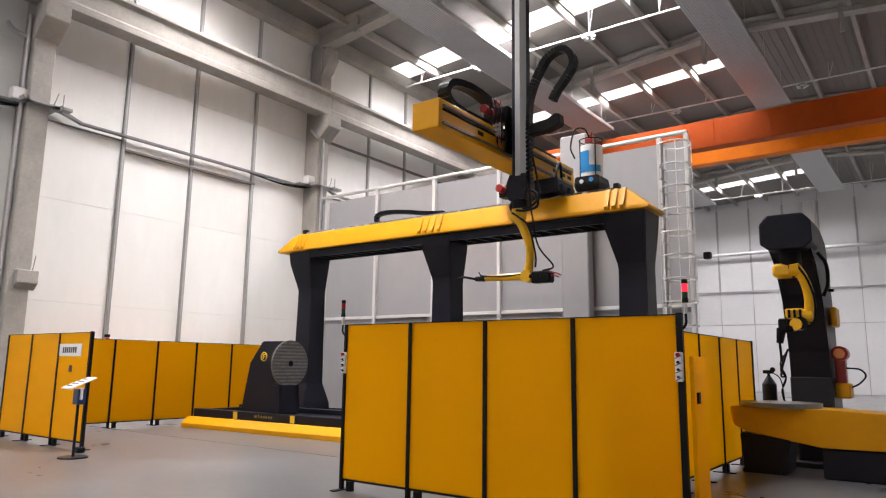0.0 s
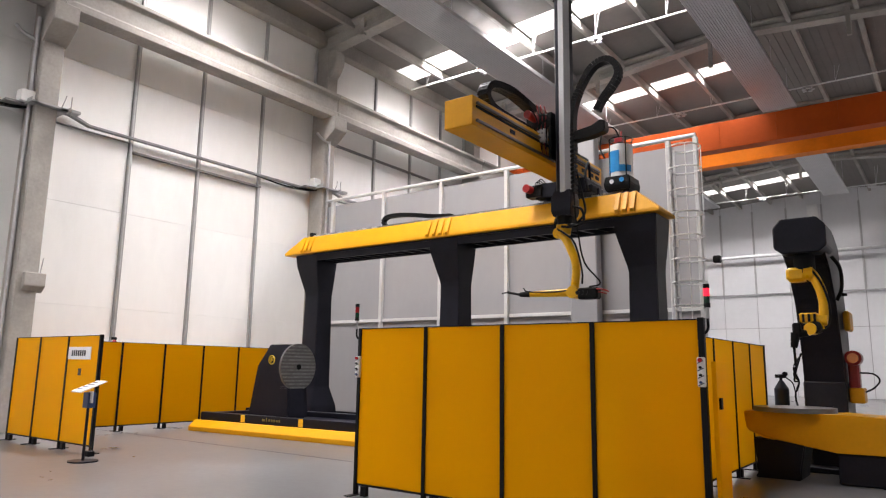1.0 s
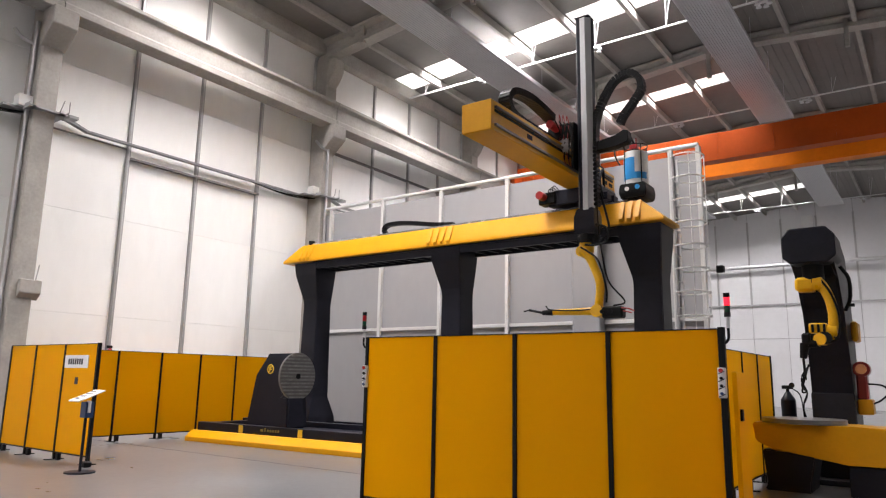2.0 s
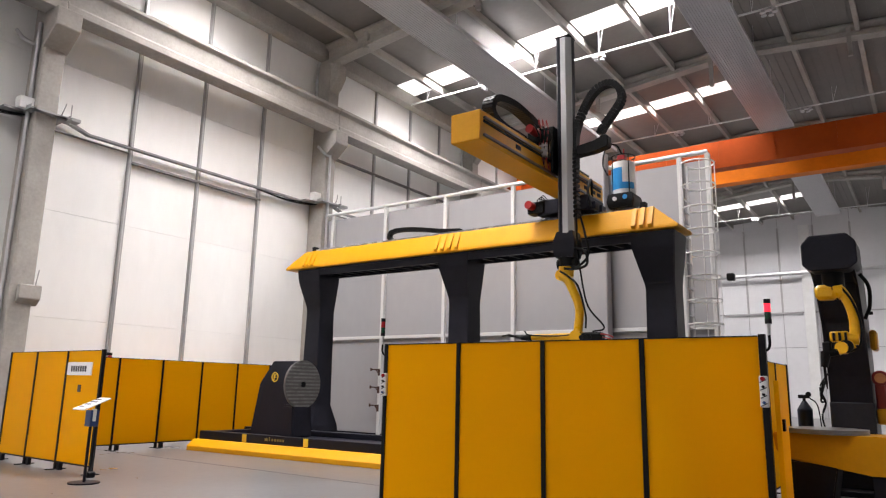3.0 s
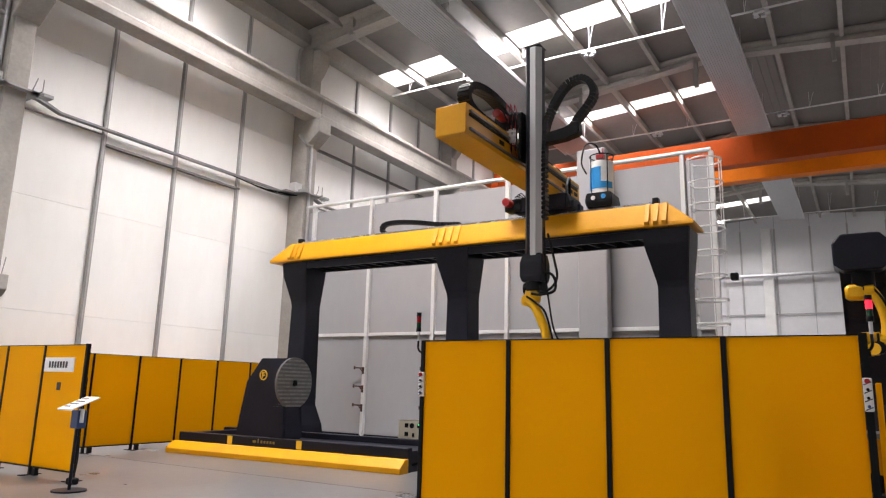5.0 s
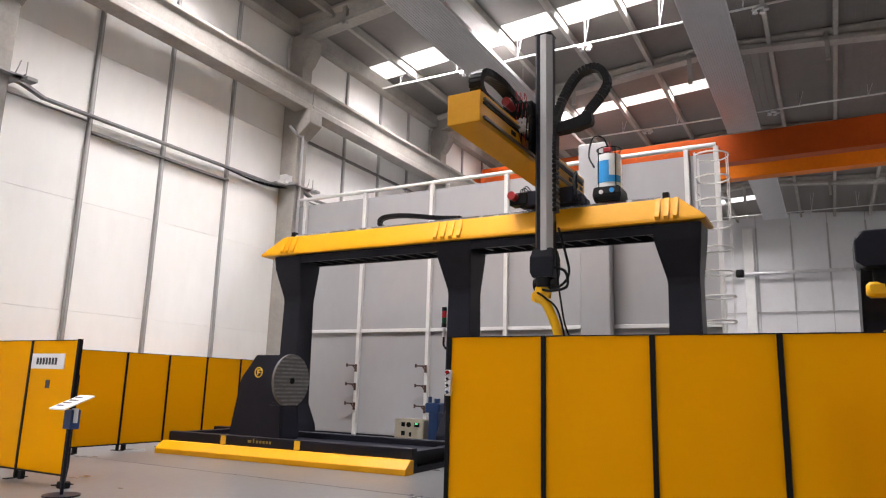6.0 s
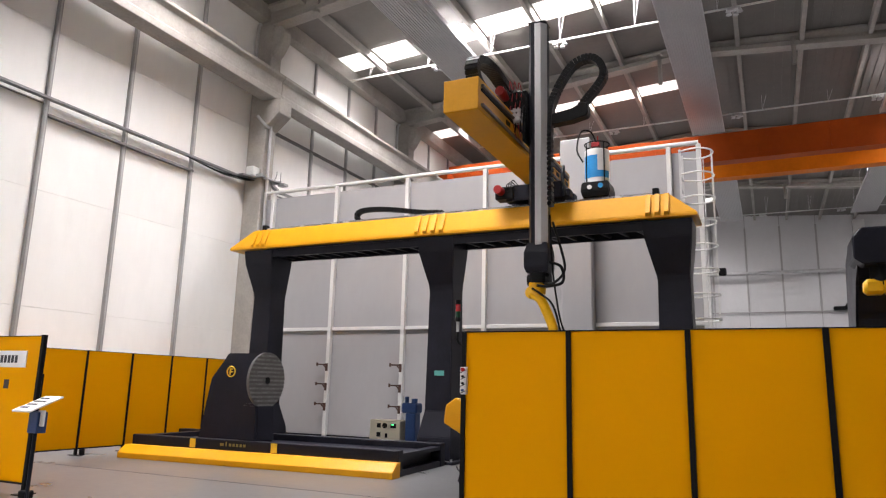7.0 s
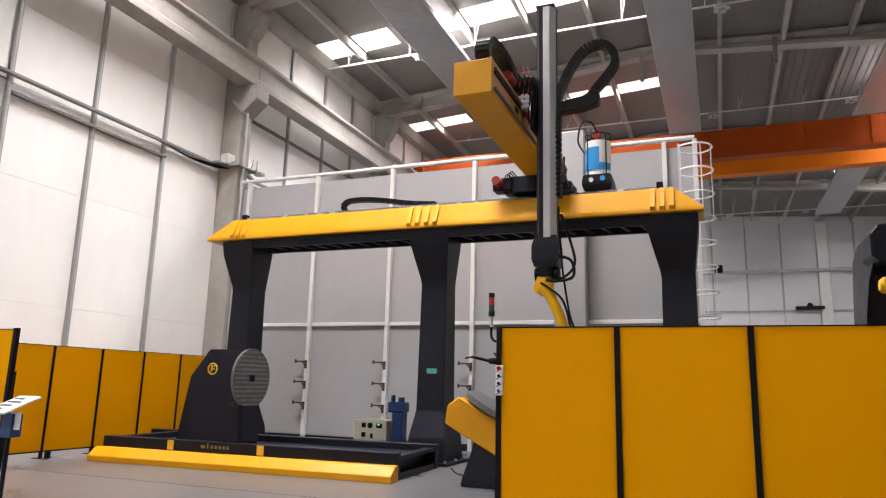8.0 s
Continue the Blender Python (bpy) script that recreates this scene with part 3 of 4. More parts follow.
loft(bm, [(4.64, -15.1, -3.99, 12.44, 13.38), (4.70, -15.1, -3.99, 12.44, 13.38), (5.12, -14.5, -4.5, 12.58, 13.25), (5.13, -14.45, -4.54, 12.62, 13.21)], bev=0.012)
part("beam", bm, M_YPAINT, gantry, "yellow box beam with bevelled ends")
for x0 in (-14.42, -9.86, -4.92):
    for i in range(4 if x0 < -5 and x0 > -14 else 3):
        x = x0 + (0.2 if -14 < x0 < -5 else 0.17) * i
        bm = bmesh.new()
        prism(bm, [(12.64, 5.125), (12.57, 5.13), (12.4, 4.74), (12.43, 4.68), (12.5, 4.68)], "x", x, x + 0.09, bev=0.004)
        part("rib", bm, M_YPAINT, gantry)
bm = bmesh.new()
for y in (12.56, 13.2):
    box(bm, -14.0, -4.9, y, y + 0.06, 4.44, 4.6)
part("cable_duct_rail", bm, M_DARK, gantry)
part("soffit_plate", cube(-14.0, -4.9, 12.54, 13.28, 4.601, 4.638), M_DARK, gantry)
for i, x in enumerate(np.arange(-13.8, -5.0, 0.36)):
    bm = bmesh.new()
    bar(bm, (x, 12.62, 4.5), (x + 0.14, 13.22, 4.5), 0.06, 0.05)
    part("cross_bar", bm, M_DARK, gantry)
for y in (12.72, 13.08):
    bm = bmesh.new()
    box(bm, -14.3, -4.7, y - 0.04, y + 0.04, 5.13, 5.19)
    part("guide_rail", bm, M_RAIL, gantry)
for x in (-14.25, -4.75):
    part("end_stop", cube(x - 0.06, x + 0.06, 12.65, 12.8, 5.13, 5.27, bev=0.01), M_BLACK, gantry)
bm = bmesh.new()
chain(bm, [(-8.2, 12.9, 5.18), (-10.0, 12.9, 5.18), (-11.35, 12.9, 5.18), (-11.63, 12.9, 5.25), (-11.68, 12.9, 5.38), (-11.52, 12.9, 5.46), (-11.1, 12.9, 5.46), (-10.6, 12.9, 5.4), (-10.0, 12.9, 5.3), (-9.4, 12.9, 5.24)], (0, 1, 0), 0.12, 0.1)
tagged(part("drag_chain", bm, M_BLACK, gantry, "black cable drag chain on the beam"), kind="stuff")

# Ladder with a safety cage at the end of the gantry.
ld = empty("caged_ladder", "galvanised ladder with a hooped safety cage behind the gantry", "ladder")
LX, LY = -4.62, 14.75
for y in (LY - 0.22, LY + 0.22):
    part("stile", cube(LX - 0.022, LX + 0.022, y - 0.013, y + 0.013, 0, 6.45), M_STEEL, ld)
for i in range(21):
    bm = bmesh.new()
    rod(bm, (LX, LY - 0.22, 0.3 + 0.28 * i), (LX, LY + 0.22, 0.3 + 0.28 * i), 0.014, n=8)
    part("rung", bm, M_STEEL, ld)
for i in range(9):
    bm = bmesh.new()
    z = 2.4 + 0.5 * i
    s = [(LX, LY - 0.22, z)] + [(LX + 0.3 + 0.34 * math.cos(radians(a)), LY + 0.36 * math.sin(radians(a)), z) for a in range(-120, 121, 20)] + [(LX, LY + 0.22, z)]
    tube(bm, s, 0.017, 6, 1)
    part("cage_hoop", bm, M_WHITE, ld)
for a in (-70, -25, 25, 70):
    bm = bmesh.new()
    x, y = LX + 0.3 + 0.34 * math.cos(radians(a)), LY + 0.36 * math.sin(radians(a))
    box(bm, x - 0.009, x + 0.009, y - 0.009, y + 0.009, 2.4, 6.4)
    part("cage_bar", bm, M_MULLW, ld)

# ---- moving carriage: its origin rests on the beam at its last place ----
CX, CY, CZ = -6.9, 13.1, 5.13
HOME = (-6.92, 13.0, 5.02)
car = empty("gantry_carriage", "gantry carriage with a yellow cantilever boom", "carriage", at=HOME)


def cpart(name, bm, m, parent=None, label="", smooth=False):
    """A part of the carriage, drawn round (CX, CY, CZ) and brought to its true size; what rides on the saddle sits a little further out."""
    out = 0.08 if parent and parent.name.startswith("saddle") or name in ("saddle", "chain_loop") else 0.0
    bmesh.ops.translate(bm, verts=bm.verts, vec=(-CX + out, -CY, -CZ))
    bmesh.ops.scale(bm, verts=bm.verts, vec=(0.96, 0.966, 0.972))
    return part(name, bm, m, parent or car, label, smooth)


BX0, BX1, BZ0, BZ1 = -7.296, -6.728, 5.521, 6.046
bm = bmesh.new()
box(bm, BX0, BX1, 8.6, 13.85, BZ0, BZ1, bev=0.012)
cpart("boom", bm, M_YPAINT, label="yellow box boom reaching over the cell")
bm = bmesh.new()
box(bm, BX0 - 0.004, BX1 + 0.004, 8.585, 8.602, BZ0 + 0.01, BZ1 - 0.01, bev=0.004)
cpart("end_cap", bm, M_YPAINT)
for z in (BZ0 + 0.1, BZ1 - 0.12):
    cpart("slide_rail", cube(BX1, BX1 + 0.045, 8.7, 13.7, z - 0.02, z + 0.02), M_SLIDE)
cpart("rack", cube(BX1, BX1 + 0.02, 8.7, 13.7, BZ1 - 0.2, BZ1 - 0.16), M_BLACK)
for y in (9.9, 12.9, 13.3, 13.6):
    cpart("access_plate", cube(BX1, BX1 + 0.012, y - 0.09, y + 0.09, 5.72, 5.8, bev=0.003), M_BLACK)
bm = bmesh.new()
box(bm, -7.6, -6.55, 12.55, 13.45, 5.2, 5.53, bev=0.02)
box(bm, -7.75, -6.4, 12.6, 12.84, 5.2, 5.36, bev=0.01)
box(bm, -7.75, -6.4, 12.96, 13.2, 5.2, 5.36, bev=0.01)
cpart("trolley", bm, M_DARK, label="anthracite trolley on the beam rails")
bm = bmesh.new()
box(bm, -7.95, -7.55, 12.5, 12.8, 5.24, 5.5, bev=0.02)
cpart("drive_box", bm, M_BLACK)
bm = bmesh.new()
rod(bm, (-7.82, 12.3, 5.4), (-7.82, 12.55, 5.4), 0.09, n=14)
cpart("drive_motor", bm, M_RED, label="red servo motor", smooth=True)
bm = bmesh.new()
for k in range(3):
    tube(bm, [(-7.72 + 0.05 * k, 12.5, 5.4), (-7.66 + 0.05 * k, 12.48, 5.55 + 0.03 * k), (-7.55 + 0.05 * k, 12.55, 5.5)], 0.01, 6)
cpart("hose", bm, M_BLACK)
# Cable chain along the top of the boom.
bm = bmesh.new()
chain(bm, [(-6.98, 13.1, 6.13), (-6.98, 12.2, 6.13), (-6.98, 10.6, 6.13), (-6.98, 9.6, 6.13), (-6.98, 9.15, 6.17), (-6.98, 8.95, 6.32), (-6.98, 9.02, 6.52), (-6.98, 9.3, 6.64), (-6.98, 9.8, 6.7), (-6.98, 10.3, 6.66), (-6.98, 10.7, 6.6)], (1, 0, 0), 0.22, 0.13)
boom_chain = tagged(cpart("boom_chain", bm, M_BLACK, label="black cable drag chain on the boom"), kind="stuff")
# Drum of welding wire on a black stand.
dx, dy = -5.95, 13.1
bm = bmesh.new()
rod(bm, (dx, dy, 5.5), (dx, dy, 6.22), 0.245, n=32)
drum = cpart("wire_drum", bm, M_WHITE, label="white and blue welding wire drum", smooth=True)
bm = bmesh.new()
arc = [radians(175 + 9 * i) for i in range(13)]
prism(bm, [(dx + 0.25 * math.cos(q), dy + 0.25 * math.sin(q)) for q in arc] + [(dx + 0.24 * math.cos(q), dy + 0.24 * math.sin(q)) for q in arc[::-1]], "z", 5.62, 6.08)
arc = [radians(283 + 9 * i) for i in range(8)]
prism(bm, [(dx + 0.25 * math.cos(q), dy + 0.25 * math.sin(q)) for q in arc] + [(dx + 0.24 * math.cos(q), dy + 0.24 * math.sin(q)) for q in arc[::-1]], "z", 5.62, 5.76)
cpart("drum_label", bm, M_BLUE, drum)
bm = bmesh.new()
loft(bm, [(5.20, dx - 0.24, dx + 0.27, dy - 0.28, dy + 0.28), (5.34, dx - 0.29, dx + 0.3, dy - 0.3, dy + 0.3), (5.52, dx - 0.26, dx + 0.27, dy - 0.28, dy + 0.28)], bev=0.02)
cpart("drum_stand", bm, M_BLACK, drum)
bm = bmesh.new()
rod(bm, (dx - 0.1, dy - 0.31, 5.4), (dx - 0.1, dy - 0.28, 5.4), 0.045, n=14)
cpart("lock_knob", bm, M_WHITE, drum)
bm = bmesh.new()
rod(bm, (dx + 0.12, dy - 0.31, 5.42), (dx + 0.12, dy - 0.28, 5.42), 0.05, n=14)
cpart("blue_plug", bm, M_BLUE, drum)
bm = bmesh.new()
rod(bm, (dx - 0.02, dy, 6.22), (dx - 0.02, dy, 6.3), 0.2, 0.08, 20)
rod(bm, (dx - 0.02, dy, 6.3), (dx - 0.02, dy, 6.42), 0.035, n=10)
cpart("drum_cone", bm, M_BLACK, drum)
bm = bmesh.new()
box(bm, dx - 0.1, dx + 0.07, dy - 0.1, dy + 0.05, 6.3, 6.4, bev=0.01)
rod(bm, (dx + 0.02, dy, 6.38), (dx + 0.02, dy, 6.55), 0.015, n=6)
cpart("wire_guide", bm, M_RED, drum)
bm = bmesh.new()
for q in (0, 1, 2, 3):
    a = radians(45 + 90 * q)
    rod(bm, (dx + 0.25 * math.cos(a), dy + 0.25 * math.sin(a), 5.5), (dx + 0.25 * math.cos(a), dy + 0.25 * math.sin(a), 6.36), 0.012, n=6)
ring(bm, (dx, dy, 6.36), (0, 0, 1), 0.25, 0.012)
cpart("drum_cage", bm, M_BLACK, drum)
bm = bmesh.new()
tube(bm, [(dx + 0.0, dy - 0.05, 6.4), (dx - 0.1, dy - 0.1, 6.62), (dx - 0.28, dy - 0.2, 6.6), (dx - 0.34, dy - 0.3, 6.2), (dx - 0.2, dy - 0.4, 5.9)], 0.018, 8)
cpart("wire_conduit", bm, M_BLACK, drum)
bm = bmesh.new()
tube(bm, [(-6.8, 13.4, 5.3), (-6.6, 12.9, 5.9), (-6.55, 12.6, 5.6), (-6.45, 12.5, 5.2)], 0.03, 8)
cpart("cable", bm, M_BLACK)

# Saddle: slides along the boom.
bm = bmesh.new()
box(bm, BX1 + 0.05, -6.62, 10.25, 10.75, 5.55, 6.2, bev=0.02)
box(bm, -7.2, -6.62, 10.3, 10.6, 6.2, 6.5, bev=0.02)
saddle = cpart("saddle", bm, M_BLACK, label="black saddle with motors and hoses")
bm = bmesh.new()
rod(bm, (-7.0, 10.0, 6.42), (-7.0, 10.3, 6.42), 0.085, n=14)
cpart("saddle_motor", bm, M_RED, saddle, "red servo motor", smooth=True)
bm = bmesh.new()
for k in range(3):
    x = -6.9 + 0.08 * k
    tube(bm, [(x, 10.22, 6.5), (x + 0.05, 10.12, 6.62 - 0.03 * k), (x + 0.1, 10.1, 6.35), (x + 0.02, 10.15, 5.9), (x + 0.06, 10.2, 5.6)], 0.008, 6)
cpart("saddle_hose", bm, M_RED, saddle)
bm = bmesh.new()
for k in range(4):
    x = -6.95 + 0.09 * k
    tube(bm, [(x, 10.24, 6.45), (x + 0.03, 10.08, 6.5 - 0.04 * k), (x + 0.13, 10.1, 6.2), (x + 0.08, 10.18, 5.7)], 0.014, 6)
cpart("saddle_cable", bm, M_BLACK, saddle)
bm = bmesh.new()
box(bm, -6.8, -6.68, 10.12, 10.24, 5.85, 6.12, bev=0.01)
for z in (5.9, 5.98, 6.06):
    box(bm, -6.84, -6.66, 10.1, 10.13, z - 0.02, z + 0.02)
cpart("valve_block", bm, M_STEEL, saddle)
bm = bmesh.new()
prism(bm, [(-6.4, 5.86), (-5.865, 5.9), (-5.62, 5.95), (-5.59, 6.0), (-5.6, 6.17), (-5.7, 6.2), (-5.865, 6.09), (-6.4, 6.05)], "y", 10.46, 10.66, bev=0.015)
box(bm, -6.7, -6.3, 10.66, 10.8, 5.7, 6.15, bev=0.02)
cpart("chain_arm", bm, M_BLACK, saddle, "black arm holding the chain loop")
bm = bmesh.new()
chain(bm, [(-5.78, 10.56, 6.02), (-5.69, 10.56, 6.18), (-5.45, 10.56, 6.45), (-5.33, 10.56, 6.65), (-5.39, 10.56, 6.88), (-5.58, 10.56, 7.0), (-5.86, 10.56, 6.91), (-6.09, 10.56, 6.6), (-6.22, 10.55, 6.3), (-6.27, 10.52, 6.05), (-6.28, 10.5, 5.6), (-6.28, 10.5, 5.0), (-6.28, 10.5, 4.4)], (0, 1, 0), 0.17, 0.12, 0.05)
loop = tagged(cpart("chain_loop", bm, M_BLACK, label="black looped cable drag chain"), kind="stuff")

# Mast: slides with the saddle and up and down; the robot hangs from it.
MX, MY = -6.37, 10.5
bm = bmesh.new()
o = [(-0.16, -0.07), (-0.1, -0.15), (0.08, -0.15), (0.16, -0.06), (0.16, 0.09), (0.1, 0.15), (-0.1, 0.15), (-0.16, 0.09)]
prism(bm, [(MX + a, MY + b) for a, b in o], "z", 3.42, 7.75, bev=0.004)
mast = cpart("mast", bm, M_DARK, label="anthracite vertical mast with a bright steel guide")
bm = bmesh.new()
prism(bm, [(MX - 0.03, MY - 0.151), (MX - 0.03, MY - 0.168), (MX + 0.08, MY - 0.168), (MX + 0.165, MY - 0.075), (MX + 0.165, MY - 0.058), (MX + 0.08, MY - 0.151)], "z", 3.78, 7.72, bev=0.003)
cpart("guide_face", bm, M_MAST, mast)
cpart("mast_cap", cube(MX - 0.162, MX + 0.162, MY - 0.152, MY + 0.152, 7.75, 7.77, bev=0.008), M_BLACK, mast)
bm = bmesh.new()
loft(bm, [(3.32, MX - 0.18, MX + 0.18, MY - 0.17, MY + 0.17), (3.42, MX - 0.22, MX + 0.2, MY - 0.19, MY + 0.19), (3.66, MX - 0.22, MX + 0.2, MY - 0.19, MY + 0.19), (3.82, MX - 0.165, MX + 0.17, MY - 0.16, MY + 0.16)], bev=0.01)
cpart("mast_foot", bm, M_DARK, mast)
bm = bmesh.new()
rod(bm, (MX, MY, 3.16), (MX, MY, 3.34), 0.17, n=24)
rod(bm, (MX - 0.19, MY - 0.02, 3.22), (MX + 0.19, MY - 0.02, 3.22), 0.1, n=20)
cpart("robot_base", bm, M_BLACK, mast, "black robot base flange", smooth=True)
bm = bmesh.new()
rod(bm, (MX - 0.04, MY, 2.98), (MX - 0.04, MY, 3.17), 0.13, 0.15, 20)
rod(bm, (MX - 0.1, MY - 0.15, 3.0), (MX - 0.1, MY + 0.16, 3.0), 0.105, n=24)
cpart("robot_shoulder", bm, M_YROBOT, mast, smooth=True)
S0, S1, S2 = (MX - 0.08, MY - 0.14, 3.0), (MX + 0.14, MY - 0.14, 2.72), (MX + 0.21, MY - 0.12, 1.86)
bm = bmesh.new()
line = smooth_path([S0, (MX + 0.04, MY - 0.14, 2.9), S1, (MX + 0.27, MY - 0.14, 2.35), S2], 5)
tube(bm, line, 0.08, 16, 1)
cpart("upper_arm", bm, M_YROBOT, mast, smooth=True)
bm = bmesh.new()
rod(bm, (S2[0], S2[1] - 0.1, S2[2]), (S2[0], S2[1] + 0.14, S2[2]), 0.115, n=22)
box(bm, S2[0] - 0.02, S2[0] + 0.22, S2[1] - 0.08, S2[1] + 0.08, S2[2] - 0.1, S2[2] + 0.06, bev=0.025)
cpart("elbow", bm, M_YROBOT, mast, smooth=True)
bm = bmesh.new()
box(bm, S2[0] + 0.1, S2[0] + 0.5, S2[1] - 0.1, S2[1] + 0.1, S2[2] - 0.14, S2[2] + 0.07, bev=0.03)
for k in (0.12, 0.2, 0.28):
    rod(bm, (S2[0] + k, S2[1] - 0.12, S2[2] - 0.02), (S2[0] + k, S2[1] - 0.1, S2[2] - 0.02), 0.04, n=10)
cpart("wire_feeder", bm, M_BLACK, mast)
bm = bmesh.new()
tube(bm, [(S2[0] + 0.42, S2[1] - 0.08, S2[2] + 0.04), (S2[0] + 0.6, S2[1] - 0.08, S2[2] + 0.02), (S2[0] + 0.72, S2[1] - 0.1, S2[2] - 0.03)], 0.014, 8)
tube(bm, [(S2[0] + 0.42, S2[1] - 0.05, S2[2]), (S2[0] + 0.6, S2[1] - 0.05, S2[2] - 0.04), (S2[0] + 0.66, S2[1] - 0.05, S2[2] - 0.06)], 0.012, 8)
cpart("air_hose", bm, M_RED, mast)
bm = bmesh.new()
F1 = (S2[0] - 0.86, S2[1] - 0.12, S2[2] + 0.0)
rod(bm, (S2[0] - 0.08, S2[1] - 0.02, S2[2]), (S2[0] - 0.6, S2[1] - 0.06, S2[2] + 0.0), 0.075, 0.062, 16)
rod(bm, (S2[0] - 0.6, S2[1] - 0.06, S2[2] + 0.0), F1, 0.062, 0.055, 16)
cpart("forearm", bm, M_YROBOT, mast, smooth=True)
bm = bmesh.new()
rod(bm, F1, (F1[0] - 0.22, F1[1], F1[2] + 0.0), 0.06, 0.045, 14)
rod(bm, (F1[0] - 0.22, F1[1], F1[2]), (F1[0] - 0.5, F1[1] - 0.02, F1[2] + 0.06), 0.024, n=10)
rod(bm, (F1[0] - 0.5, F1[1] - 0.02, F1[2] + 0.06), (F1[0] - 0.62, F1[1] - 0.02, F1[2] + 0.04), 0.014, n=8)
cpart("welding_torch", bm, M_BLACK, mast, "black welding torch", smooth=True)
bm = bmesh.new()
tube(bm, [(MX + 0.15, MY - 0.1, 3.5), (MX + 0.4, MY - 0.15, 3.4), (MX + 0.43, MY - 0.15, 3.15), (MX + 0.2, MY - 0.2, 3.08), (MX + 0.02, MY - 0.22, 3.1)], 0.025, 8)
tube(bm, [(MX + 0.2, MY + 0.1, 4.2), (MX + 0.38, MY - 0.05, 3.7), (MX + 0.45, MY - 0.1, 3.35), (MX + 0.3, MY - 0.15, 3.15), (MX + 0.15, MY - 0.2, 3.12)], 0.022, 8)
tube(bm, [(MX + 0.18, MY + 0.0, 4.3), (MX + 0.24, MY - 0.1, 3.5), (MX + 0.3, MY - 0.1, 2.95), (MX + 0.42, MY - 0.1, 2.4), (MX + 0.72, MY - 0.1, 2.02), (MX + 0.5, MY - 0.1, 1.95)], 0.016, 8)
tube(bm, [(MX - 0.05, MY - 0.26, 3.05), (MX + 0.1, MY - 0.26, 2.95), (MX + 0.3, MY - 0.25, 2.75), (MX + 0.42, MY - 0.22, 2.25), (S2[0] + 0.2, MY - 0.2, 2.0)], 0.018, 8)
tube(bm, [(S2[0] + 0.1, MY - 0.2, 1.92), (S2[0] - 0.3, MY - 0.22, 1.88), (F1[0], F1[1] - 0.06, 1.9), (F1[0] - 0.15, F1[1], 1.98)], 0.014, 8)
cpart("hose_package", bm, M_BLACK, mast, "black welding hoses")

# ---- positioner in the cell ----
base = empty("machine_bed", "anthracite machine bed with a yellow kick strip on the floor", "machine bed", at=(-0.151, 0.421, 0))
base.rotation_euler = (0, 0, radians(3.0))
base.scale = (0.925, 1.0, 1.0)
bm = bmesh.new()
box(bm, -14.9, -8.72, 10.32, 10.5, 0.0, 0.42, bev=0.01)
box(bm, -15.5, -8.72, 12.15, 12.35, 0.0, 0.42, bev=0.01)
box(bm, -14.9, -14.7, 10.5, 12.15, 0.0, 0.4)
box(bm, -8.94, -8.74, 10.5, 12.15, 0.0, 0.1)
box(bm, -8.94, -8.74, 10.5, 12.15, 0.3, 0.36)
box(bm, -14.7, -8.94, 10.5, 12.15, 0.0, 0.3)
part("frame", bm, M_DARK, base)
bm = bmesh.new()
prism(bm, [(10.03, 0.0), (10.03, 0.1), (10.2, 0.24), (10.318, 0.24), (10.318, 0.0)], "x", -14.95, -8.68, bev=0.008)
part("kick_strip", bm, M_YPAINT, base, "yellow kick strip")
for x in (-13.3, -11.35):
    part("marking", cube(x - 0.07, x + 0.07, 10.312, 10.319, 0.25, 0.41), M_GOLD, base)
bm = bmesh.new()
for i, (w, h) in enumerate(((0.09, 0.05), (0.03, 0.08), (0.05, 0.05), (0.05, 0.05), (0.05, 0.05), (0.05, 0.05), (0.05, 0.05))):
    box(bm, -12.62 + 0.085 * i + (0.05 if i else 0), -12.62 + 0.085 * i + (0.05 if i else 0) + w, 10.312, 10.318, 0.31, 0.31 + h)
tagged(part("maker_mark", bm, M_DULLGOLD, base), kind="stuff")
head = empty("positioner_headstock", "anthracite headstock with a round machined face plate", "positioner", at=(0.21, -0.2, -0.03))
bm = bmesh.new()
loft(bm, [(0.42, -13.3, -12.0, 10.5, 11.15), (1.0, -13.24, -12.02, 10.55, 11.1), (1.55, -13.18, -12.03, 10.6, 11.05), (1.9, -12.93, -12.03, 10.64, 11.0), (2.03, -12.86, -12.06, 10.66, 10.95)], bev=0.02)
part("housing", bm, M_DARK, head)
bm = bmesh.new()
loft(bm, [(0.42, -12.3, -11.82, 10.4, 10.95), (1.1, -12.25, -11.9, 10.45, 10.9)], bev=0.04)
part("gear_cover", bm, M_DARK, head)
bm = bmesh.new()
DC = (-11.93, 10.72, 1.53)
rod(bm, (-11.97, DC[1], DC[2]), (-11.92, DC[1], DC[2]), 0.515, n=48)
rod(bm, (-12.03, DC[1], DC[2]), (-11.97, DC[1], DC[2]), 0.3, n=32)
disc = part("face_plate", bm, M_DISC, head, "round machined steel face plate", smooth=True)
for i in range(-6, 7):
    z = i * 0.075
    half = math.sqrt(0.5 ** 2 - z * z)
    part("clamping_strip", cube(-11.922, -11.908, DC[1] - half, DC[1] + half, DC[2] + z - 0.017, DC[2] + z + 0.017), M_STRIP, disc)
bm = bmesh.new()
rod(bm, (-11.93, DC[1], DC[2]), (-11.9, DC[1], DC[2]), 0.06, n=20)
part("bore", bm, M_BLACK, disc)
bm = bmesh.new()
ring(bm, (-12.7, 10.605, 1.68), (0, 1, 0), 0.095, 0.014)
box(bm, -12.73, -12.71, 10.59, 10.615, 1.62, 1.74)
box(bm, -12.71, -12.66, 10.59, 10.615, 1.715, 1.74)
